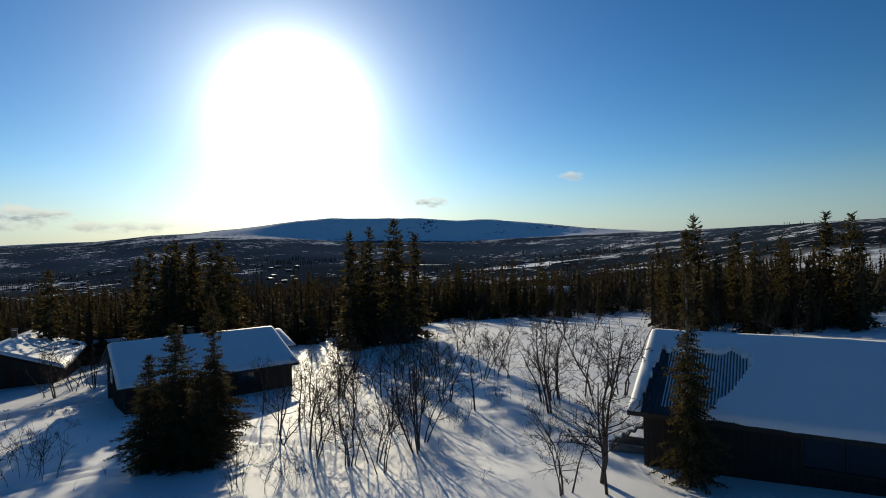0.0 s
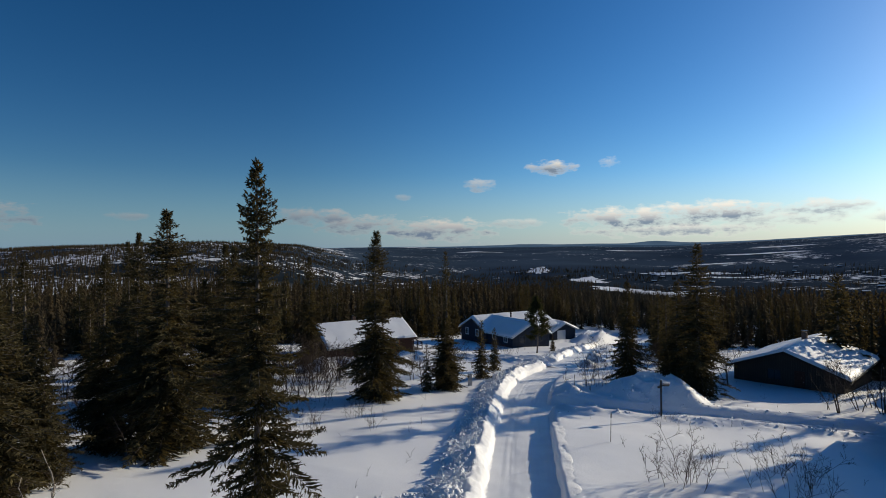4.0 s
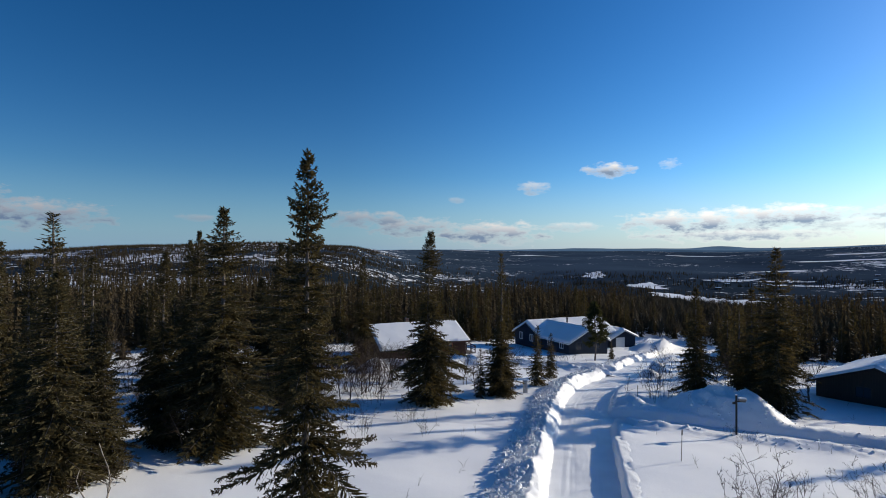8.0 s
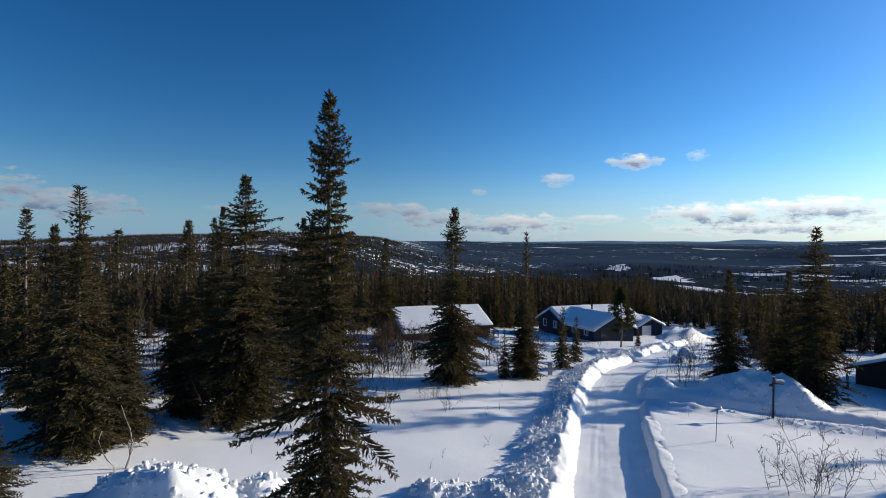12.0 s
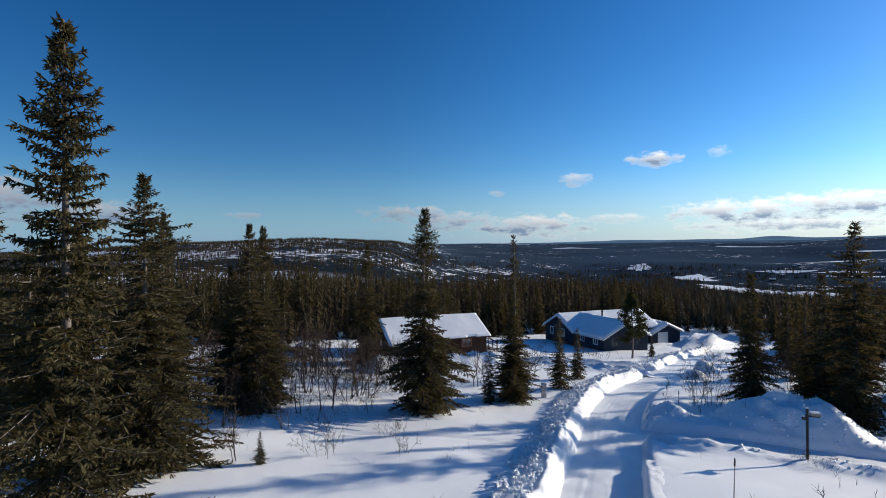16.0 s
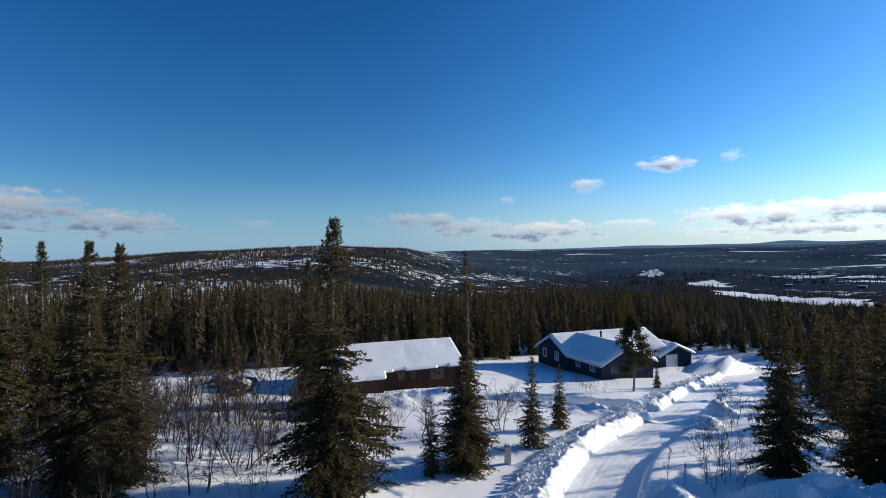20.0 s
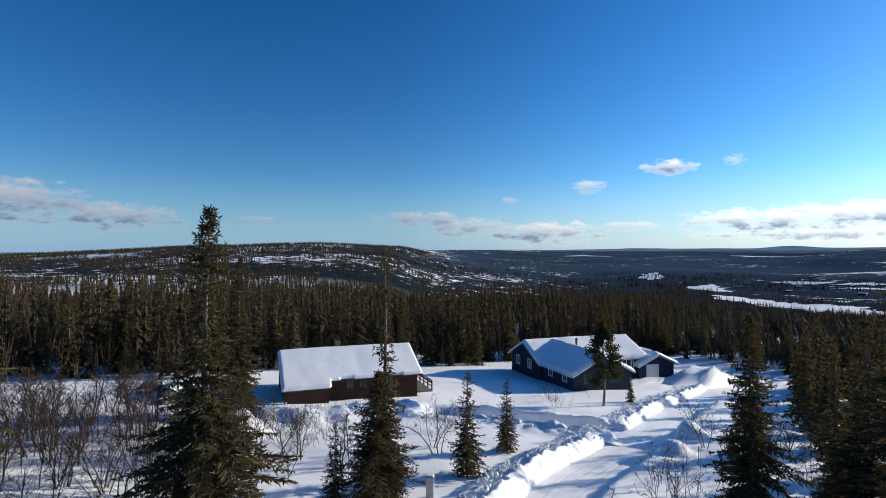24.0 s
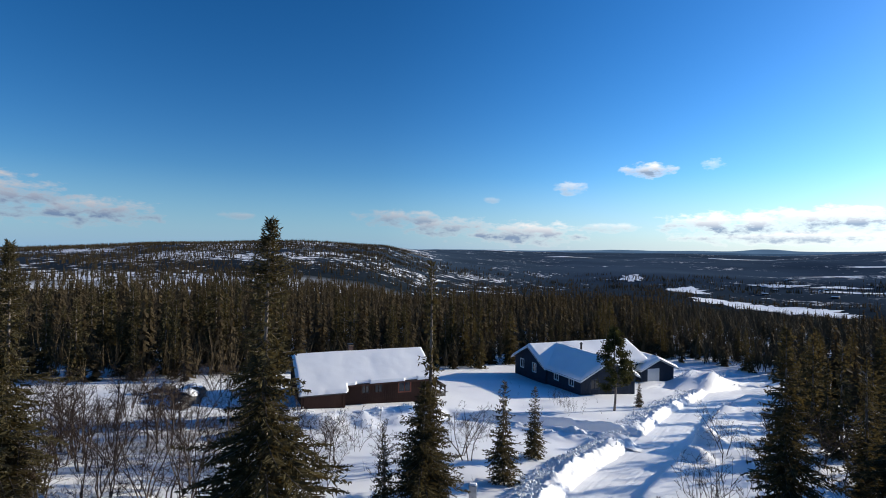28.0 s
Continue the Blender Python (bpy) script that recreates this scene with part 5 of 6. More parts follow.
FAR_SPRUCE_LIST_B = [
    ("wood_a", 74, 26, 10.5, 1.3), ("wood_b", 70.5, 30.0, 11.5, 1.2), ("wood_c", 76, 33, 10.5, 1.4), ("wood_a", 66, 22.5, 9.5, 1.3), ("wood_c", 12.8, 62.8, 12.6, 1.4), ("wood_b", 16.2, 64.8, 11.0, 1.0),
    ("wood_c", 14.6, 66.0, 13.2, 1.9), ("wood_b", 9.6, 60.5, 12.5, 1.3), ("wood_c", 13.5, 59.5, 13.0, 1.6), ("wood_a", 2.0, 77, 12.0, 1.6),
    ("wood_b", 13.5, 67.0, 12.5, 1.5), ("wood_b", 16.0, 70.0, 12.5, 1.5), ("wood_b", 18.0, 66.0, 12.0, 1.5), ("wood_b", 11.6, 64.0, 12.0, 1.4), ("wood_b", 10.6, 57.6, 12.5, 1.4), ("wood_b", 12.2, 61.0, 12.5, 1.4), ("wood_b", 14.4, 56.8, 12.0, 1.4), ("wood_a", 17.4, 60.5, 11.5, 1.5), ("wood_b", 11.5, 57.5, 13.0, 1.5), ("wood_b", 15.5, 58.0, 13.0, 1.4), ("wood_c", 10.0, 69.0, 12.5, 1.5),
]
FAR_SPRUCE_LIST = FAR_SPRUCE_LIST_A + FAR_SPRUCE_LIST_B
for i, (kind, x, y, h, wide) in enumerate(FAR_SPRUCE_LIST):
    spruce(kind, x, y, h=h, turn=i * 2.1, wide=wide, group="spruces behind the cabins")

# edge of the woods: single trees; farther in, joined ones
ex, ey, er = forest_points(frng, 45, 150, 26.0, -100, 84)
edge_d = er - np.interp(np.degrees(np.arctan2(ex - LAND_X, ey - LAND_Y)), EDGE[:, 0], EDGE[:, 1])
order = np.argsort(edge_d)[:210]
for i, k in enumerate(order):
    spruce(("wood_a", "wood_b", "wood_c")[i % 3], float(ex[k]), float(ey[k]), h=float(frng.uniform(6.0, 11.5) * (0.8 if er[k] < 70 else 1.0) * low_woods(ex[k], ey[k])), turn=i * 1.3, wide=float(frng.uniform(0.95, 1.3)), group="spruces at the edge of the woods")
nx_, ny_, nr_ = forest_points(frng, 45, 260, 14.0, -105, 88)
joined_spruces("near_woods", nx_, ny_, 2.5 + 9.0 * frng.beta(1.6, 2.2, len(nx_)), frng.uniform(0.9, 1.7, len(nx_)), 9, 6, frng, "dense dark spruce woods on snowy ground")
bx_, by_, br_ = forest_points(frng, 260, 560, 30.0, -105, 88)
joined_spruces("valley_woods", bx_, by_, 3.0 + 8.5 * frng.beta(1.7, 2.0, len(bx_)), frng.uniform(1.1, 2.0, len(bx_)), 3, 3, frng, "dark spruce woods sloping into the valley")
cx_, cy_, cr_ = forest_points(frng, 560, 1050, 60.0, -105, 80, False)
joined_spruces("far_woods", cx_, cy_, 4.0 + 8.0 * frng.beta(1.7, 2.0, len(cx_)), frng.uniform(1.1, 2.0, len(cx_)), 2, 3, frng, "far spruce woods with snowy clearings")
hx_, hy_, hr_ = forest_points(frng, 1050, 1640, 46.0, -96, -46, False)
joined_spruces("hill_woods", hx_, hy_, frng.uniform(4.5, 9.5, len(hx_)), frng.uniform(1.1, 1.9, len(hx_)), 1, 3, frng, "sparse spruces on the wooded hill")
vx_, vy_, vr_ = forest_points(frng, 1050, 1500, 110.0, -46, 78, False)
joined_spruces("fell_woods", vx_, vy_, frng.uniform(6.0, 12.0, len(vx_)), frng.uniform(1.6, 3.2, len(vx_)), 0, 0, frng, "distant spruces on the valley slopes")


def joined_thicket(name, x, y, h, rng, label):
    """Leafless birch thicket: fans of thin upright twigs, joined."""
    n = len(x)
    z = land(x, y)
    V, k = [], 16
    for j in range(k):
        a = rng.uniform(0, 6.28, n)
        r = rng.uniform(0.1, 0.9, n) * h * 0.5
        b = np.column_stack([x + rng.normal(0, 0.15, n), y + rng.normal(0, 0.15, n), z + h * rng.uniform(0, 0.35, n)])
        tip = np.column_stack([x + np.cos(a) * r, y + np.sin(a) * r, z + h * rng.uniform(0.55, 1.0, n)])
        side = np.column_stack([-np.sin(a), np.cos(a), np.zeros(n)]) * (0.018 + 0.0011 * np.hypot(x - LAND_X, y - LAND_Y))[:, None] * 0.42
        V.append(np.stack([b - side, b + side, tip], 1))
    V = np.stack(V, 1).reshape(-1, 3)
    ob = link(name, mesh_of(name, V, np.arange(len(V)).reshape(-1, 3), THICKET))
    tagged(ob, label, "thicket", kind="stuff")


tx_, ty_, tr_ = forest_points(frng, 40, 260, 5.5, -105, 88)
joined_thicket("birch_thicket", tx_, ty_, frng.uniform(2.5, 7.0, len(tx_)), frng, "brown leafless birch thicket among the spruces")
qx_, qy_, qr_ = forest_points(frng, 40, 220, 45.0, 88, 255)
joined_spruces("woods_behind", qx_, qy_, frng.uniform(5.0, 11.0, len(qx_)), frng.uniform(0.9, 1.4, len(qx_)), 5, 4, frng, "spruce woods on the slope above the cabins")


# ---- houses ----
def wall_panel(length, h, openings=(), gable=None, thick=0.16, step=0.21, cladding=False):
    """An upright wall from x 0 to length, outer face at y 0, with real openings and board battens; gable: (peak x, peak height above h)."""
    bm = bmesh.new()
    xs = sorted({0.0, length, *(v for o in openings for v in o[:2])})
    zs = sorted({0.0, h, *(v for o in openings for v in o[2:4])})
    for i in range(len(xs) - 1):
        for j in range(len(zs) - 1):
            cx, cz = (xs[i] + xs[i + 1]) / 2, (zs[j] + zs[j + 1]) / 2
            if any(o[0] < cx < o[1] and o[2] < cz < o[3] for o in openings):
                continue
            if not cladding:
                box_bm(bm, xs[i], xs[i + 1], 0, thick, zs[j], zs[j + 1])

    def top(x):
        if not gable:
            return h
        px, ph = gable
        return h + ph * (x / px if x < px else (length - x) / (length - px))

    if gable and not cladding:
        px, ph = gable
        tri = [(0, h), (length, h), (px, h + ph)]
        a = [bm.verts.new((x, 0, z)) for x, z in tri]
        b = [bm.verts.new((x, thick, z)) for x, z in tri]
        bm.faces.new(a)
        bm.faces.new(b[::-1])
        for i in range(3):
            j = (i + 1) % 3
            bm.faces.new((a[j], a[i], b[i], b[j]))
    x = step / 2
    while cladding and x < length:
        cuts = sorted((o[2], o[3]) for o in openings if o[0] - 0.08 < x < o[1] + 0.08)
        z = 0.0
        for c0, c1 in cuts + [(top(x) - 0.02, 0)]:
            if c0 - z > 0.06:
                box_bm(bm, x - 0.035, x + 0.035, -0.025, 0.01, z, c0)
            z = c1
        x += step
    if not cladding:
        bmesh.ops.remove_doubles(bm, verts=bm.verts[:], dist=1e-4)
    bmesh.ops.recalc_face_normals(bm, faces=bm.faces[:])
    return bm


def boarded(parent, m, mat, *args):
    """A wall with its vertical board battens."""
    ob = placed(part("wall", wall_panel(*args), mat, parent), m)
    tagged(part("cladding", wall_panel(*args, cladding=True), mat, ob), kind="stuff")
    return ob


def placed(ob, m):
    ob.matrix_basis = m
    return ob


def window_unit(parent, m, w, h, frame_mat=None, bars=1):
    """A window in its opening: frame, sill, panes and glazing bar, in wall coordinates."""
    fm = frame_mat or WHITE_WOOD
    bm = bmesh.new()
    e = 0.09
    box_bm(bm, -e, 0.02, -0.05, 0.08, -e, h + e)
    box_bm(bm, w - 0.02, w + e, -0.05, 0.08, -e, h + e)
    box_bm(bm, 0.02, w - 0.02, -0.05, 0.08, h - 0.02, h + e)
    box_bm(bm, 0.02, w - 0.02, -0.05, 0.08, -e, 0.02)
    win = placed(part("window", bm, fm, parent), m)
    for k in range(bars + 1):
        x0, x1 = w * k / (bars + 1), w * (k + 1) / (bars + 1)
        part("pane", box(x0 + 0.03, x1 - 0.03, 0.02, 0.035, 0.03, h - 0.03), GLASS, win)
        if k:
            part("glazing_bar", box(x0 - 0.025, x0 + 0.025, -0.01, 0.05, 0.02, h - 0.02), fm, win)
    return win


def door_unit(parent, m, w, h, mat, planks=0):
    bm = bmesh.new()
    box_bm(bm, 0, w, 0.0, 0.06, 0, h)
    if planks:
        for k in range(planks):
            z0 = h * k / planks
            box_bm(bm, 0.04, w - 0.04, -0.018, 0.0, z0 + 0.02, z0 + h / planks - 0.02)
    else:
        box_bm(bm, 0.12, w - 0.12, -0.018, 0.0, 0.15, h * 0.48)
        box_bm(bm, 0.12, w - 0.12, -0.018, 0.0, h * 0.55, h - 0.15)
    d = placed(part("door", bm, mat, parent), m)
    part("handle", box(w - 0.12, w - 0.08, -0.06, -0.02, h * 0.46, h * 0.5, 0.008), GALVANISED, d)
    return d


def roof_slab(p00, p10, p11, p01, thick, mat, parent, name="roof"):
    """A flat roof plane through four corners, with thickness below."""
    bm = bmesh.new()
    c = [Vector(p) for p in (p00, p10, p11, p01)]
    n = (c[1] - c[0]).cross(c[3] - c[0]).normalized()
    if n.z < 0:
        n = -n
    t = [bm.verts.new(p) for p in c]
    b = [bm.verts.new(p - n * thick) for p in c]
    bm.faces.new(t)
    bm.faces.new(b[::-1])
    for i in range(4):
        j = (i + 1) % 4
        bm.faces.new((t[j], t[i], b[i], b[j]))
    bmesh.ops.recalc_face_normals(bm, faces=bm.faces[:])
    return part(name, bm, mat, parent)


def snow_blanket(parent, p00, p10, p11, p01, thick, seed, name="roof_snow", cells=0.22, round0=(1, 1, 1, 1), bare=None, label="thick windblown roof snow"):
    """Snow on a roof plane p00 to p10 along the eave, p01 and p11 at the ridge. round0: rounding at eave, right, ridge, left."""
    a, b, c, d = (np.array(p, dtype=float) for p in (p00, p10, p11, p01))
    nu = max(6, int(np.linalg.norm(b - a) / cells))
    nv = max(5, int(np.linalg.norm(d - a) / cells))
    U, W = np.meshgrid(np.linspace(0, 1, nu + 1), np.linspace(0, 1, nv + 1))
    P = (a[None, None] * (1 - U[..., None]) + b[None, None] * U[..., None]) * (1 - W[..., None]) + (d[None, None] * (1 - U[..., None]) + c[None, None] * U[..., None]) * W[..., None]
    lu, lv = np.linalg.norm(b - a), np.linalg.norm(d - a)
    k = 0.28
    edge = np.ones_like(U)
    for on, dist in zip(round0, (W * lv, (1 - U) * lu, (1 - W) * lv, U * lu)):
        if on:
            q = np.clip(dist / k, 0, 1)
            edge = edge * np.sqrt(1 - (1 - q) ** 2)
    nz = fractal(P[..., 0].ravel() / 2.3 + seed, P[..., 1].ravel() / 2.3, 3, seed).reshape(U.shape)
    nf = fractal(P[..., 0].ravel() / 0.5 + seed, P[..., 1].ravel() / 0.5, 2, seed + 3).reshape(U.shape)
    T = thick * (1 + 0.22 * nz + 0.04 * nf) * edge
    ragged = 0.10 * fractal(P[..., 0].ravel() / 0.9, P[..., 1].ravel() / 0.9, 3, seed + 5).reshape(U.shape)
    out = (a - d) / lv
    P = P + out[None, None] * (ragged * (1 - np.clip(W * lv / 0.6, 0, 1)))[..., None]
    top = P + np.array([0, 0, 1.0]) * (T + 0.006)[..., None]
    m = nu + 1
    ii = (np.arange(nv)[:, None] * m + np.arange(nu)).ravel()
    faces = np.column_stack([ii, ii + 1, ii + m + 1, ii + m])
    if bare is not None:
        uc = ((U[:-1, :-1] + U[1:, 1:]) / 2).ravel() * lu
        wc = ((W[:-1, :-1] + W[1:, 1:]) / 2).ravel() * lv
        faces = faces[~bare(uc, wc)]
    bot = P.copy()
    nt = top.reshape(-1, 3)
    verts = np.vstack([nt, bot.reshape(-1, 3) + np.array([0, 0, 0.004])])
    # sides
    cnt = {}
    for f in faces:
        for i in range(4):
            e = (f[i], f[(i + 1) % 4])
            cnt[e] = 1
    rim = [e for e in cnt if (e[1], e[0]) not in cnt]
    off = len(nt)
    sides = np.array([(e[1], e[0], e[0] + off, e[1] + off) for e in rim])
    ob = link(name, mesh_of(name, verts, np.vstack([faces, sides]), ROOF_SNOW, True), parent, label)
    return ob


def chimney(parent, x, y, z, h=0.9, steel=True, w=0.5):
    if steel:
        zs = np.array([0, h * 0.8, h * 0.8, h * 0.9, h * 0.9, h])
        v, f = tube(np.column_stack([np.full(6, x), np.full(6, y), z + zs + np.arange(6) * 1e-4]), [0.13, 0.13, 0.2, 0.2, 0.12, 0.10], 12)
        return link("chimney", mesh_of("chimney", v, f, CHIMNEY_METAL, False), parent, "black steel flue pipe")
    c = part("chimney", box(x - w / 2, x + w / 2, y - w / 2, y + w / 2, z - 0.4, z + h, 0.02), BRICK_RED, parent, "square masonry chimney")
    part("chimney_cap", box(x - w / 2 - 0.06, x + w / 2 + 0.06, y - w / 2 - 0.06, y + w / 2 + 0.06, z + h + 0.12, z + h + 0.17), CHIMNEY_METAL, c)
    return c


def fascia(parent, a, b, mat, drop=0.2, thick=0.03):
    """A board along a roof edge from a to b."""
    a, b = Vector(a), Vector(b)
    t = (b - a).normalized()
    n = t.cross(Vector((0, 0, 1))).normalized() * thick
    bm = bmesh.new()
    d = Vector((0, 0, -drop))
    vs = [bm.verts.new(p) for p in (a + n, b + n, b + n + d, a + n + d, a, b, b + d, a + d)]
    for f in ((0, 1, 2, 3), (7, 6, 5, 4), (0, 4, 5, 1), (1, 5, 6, 2), (2, 6, 7, 3), (3, 7, 4, 0)):
        bm.faces.new([vs[i] for i in f])
    bmesh.ops.recalc_face_normals(bm, faces=bm.faces[:])
    return part("verge_board", bm, mat, parent)


def gable_house(name, m, L, wf, wb, wall_h, rise, boards, label, trim=None, snow=0.36, over=0.45, front=(), back=(), left=(), right=(), seed=1, group="cabins along the road", ext=None, snow_bare=None, roof_mat=None):
    """A house with its ridge along local x from 0 to L, front at -y. Openings: (x0, x1, z0, z1, kind)."""
    t = thing(name, m, label, "house", group)
    trim = trim or boards
    k = 0.16
    sunk = -0.9
    wall = boarded(t, pose(0, -wf, sunk), boards, L, wall_h - sunk, [(o[0], o[1], o[2] - sunk, o[3] - sunk) for o in front])
    walls = {"front": wall}
    walls["back"] = boarded(t, pose(L, wb, sunk, 0, 0, 180), boards, L, wall_h - sunk, [(o[0], o[1], o[2] - sunk, o[3] - sunk) for o in back])
    w = wf + wb
    slope_f, slope_b = rise / wf, rise / wb
    # gable ends stand between the long walls
    walls["left"] = boarded(t, pose(0, wb - k, sunk, 0, 0, -90), boards, w - 2 * k, wall_h - sunk + k * min(slope_f, slope_b), [(o[0], o[1], o[2] - sunk, o[3] - sunk) for o in left], (wb - k, rise - 0.16 - k * min(slope_f, slope_b)))
    walls["right"] = boarded(t, pose(L, -wf + k, sunk, 0, 0, 90), boards, w - 2 * k, wall_h - sunk + k * min(slope_f, slope_b), [(o[0], o[1], o[2] - sunk, o[3] - sunk) for o in right], (wf - k, rise - 0.16 - k * min(slope_f, slope_b)))
    for side, ops in (("front", front), ("back", back), ("left", left), ("right", right)):
        for o in ops:
            mm = pose(o[0], 0.02, o[2] - sunk)
            if o[4] == "window":
                window_unit(walls[side], mm, o[1] - o[0], o[3] - o[2], trim if len(o) < 6 else o[5])
            else:
                door_unit(walls[side], mm, o[1] - o[0], o[3] - o[2], o[5], 6 if o[4] == "garage" else 0)
    rz = wall_h + rise
    rm = roof_mat or ROOF_METAL
    e = over
    f_out, b_out = wf + e, wb + e
    zf, zb = rz - slope_f * f_out, rz - slope_b * b_out
    P = dict(f0=(-e, -f_out, zf), f1=(L + e, -f_out, zf), r0=(-e, 0, rz), r1=(L + e, 0, rz), b0=(-e, b_out, zb), b1=(L + e, b_out, zb))
    roof_slab(P["f0"], P["f1"], P["r1"], P["r0"], 0.14, rm, t)
    roof_slab(P["b1"], P["b0"], (-e, 0.002, rz), (L + e, 0.002, rz), 0.14, rm, t)
    if snow:
        if ext:
            xs_, far = ext[1], ext[2]
            low = (-f_out - far, zf - slope_f * far)
            cut = far * math.hypot(1, slope_f)
            snow_blanket(t, (-e, *low), (L + e, *low), P["r1"], P["r0"], snow, seed, round0=(1, 1, 0, 1), cells=0.13, bare=lambda u, w: (u > xs_ + e + 0.06 * np.sin(w * 3)) & (w < cut + 0.05 * np.sin(u * 1.3)))
        else:
            snow_blanket(t, P["f0"], P["f1"], P["r1"], P["r0"], snow, seed, round0=(1, 1, 0, 1), bare=snow_bare, cells=0.22 if snow_bare is None else 0.1)
        snow_blanket(t, P["b1"], P["b0"], P["r0"], P["r1"], snow * 0.9, seed + 11, round0=(1, 1, 0, 1))
    for x in (-e, L + e):
        fascia(t, (x, -f_out, zf - 0.01), (x, 0, rz - 0.01), trim)
        fascia(t, (x, b_out, zb - 0.01), (x, 0, rz - 0.01), trim)
    fascia(t, (-e, -f_out - 0.01, zf - 0.015), (L + e, -f_out - 0.01, zf - 0.015), trim, 0.16)
    if ext:
        x0, x1, far = ext
        y1 = -f_out - far
        z1 = zf - slope_f * far
        roof_slab((x0, y1, z1), (x1, y1, z1), (x1, -f_out + 0.02, zf - 0.004), (x0, -f_out + 0.02, zf - 0.004), 0.14, rm, t)
        for x in (x0 + 0.3, x1 - 0.3):
            part("post", box(x - 0.06, x + 0.06, y1 + 0.2, y1 + 0.32, sunk, z1 - 0.1), boards, t)
        part("wall", box(x0 + 0.5, x1 - 0.1, y1 + 0.35, y1 + 0.47, sunk, z1 - 0.12), boards, t)
    return t, P, rz


# brown cabin with the lower porch roof
zB = gz(-47.5, 56.5)
cabB, PB, rB = gable_house("brown_cabin", pose(-55.3, 50.9, zB, 0, 0, 68.3), 12.7, 3.75, 3.75, 2.25, 1.95, BROWN_BOARD, "dark brown boarded cabin with thick snow on the roof", front=((5.6, 6.3, 1.0, 1.9, "window"), (6.9, 7.6, 1.0, 1.9, "window"), (9.3, 10.5, 0.85, 1.95, "window", RED_WOOD)),
                        right=((1.2, 2.2, 0.9, 1.9, "window"), (4.6, 5.5, 0.1, 2.05, "door", RED_WOOD)), left=((2.4, 3.6, 0.9, 1.9, "window"),), seed=3, snow=0.27, ext=(-0.45, 3.9, 0.85))
chimney(cabB, 5.4, 0.3, rB, 0.75, False, 0.45)


def porch(parent, x0, x1, y0, y1, z, posts, roof_z=None):
    part("deck", box(x0, x1, y0, y1, z - 0.12, z, 0.01), GREY_WOOD, parent, "weathered porch deck")
    for k in range(posts):
        y = y0 + 0.08 + (y1 - y0 - 0.16) * k / (posts - 1)
        part("rail_post", box(x1 - 0.1, x1, y - 0.05, y + 0.05, z, z + 0.95), BROWN_BOARD, parent)
    for zz in (0.35, 0.65, 0.92):
        part("rail", box(x1 - 0.08, x1 - 0.03, y0, y1, z + zz, z + zz + 0.09), BROWN_BOARD, parent)
    part("brace", prism([(x0, 2.0), (x1 - 0.1, 1.0), (x1 - 0.1, 0.88), (x0, 1.88)], y0 + 0.02, y0 + 0.1), BROWN_BOARD, parent)


porch(cabB, 12.72, 14.4, -3.6, 1.5, 0.1, 5)

# blue-grey house: main block, wing and garage
zC = gz(-42.0, 79.5) - 0.15
uC = 66.0
cabC, PC, rC = gable_house("blue_house", pose(-51.2, 83.9, zC, 0, 0, uC), 16.0, 4.0, 4.0, 2.2, 1.95, BLUE_BOARD, "dark blue-grey boarded house with snowy cross-gabled roof", trim=WHITE_WOOD, seed=7, left=((1.4, 2.3, 0.9, 2.0, "window"), (4.6, 5.5, 0.9, 2.0, "window")),
                        front=((9.5, 10.6, 0.7, 2.0, "window"), (11.2, 12.1, 0.05, 2.05, "door", WHITE_WOOD), (12.6, 14.0, 0.7, 2.0, "window"), (14.4, 15.6, 0.7, 2.0, "window")))


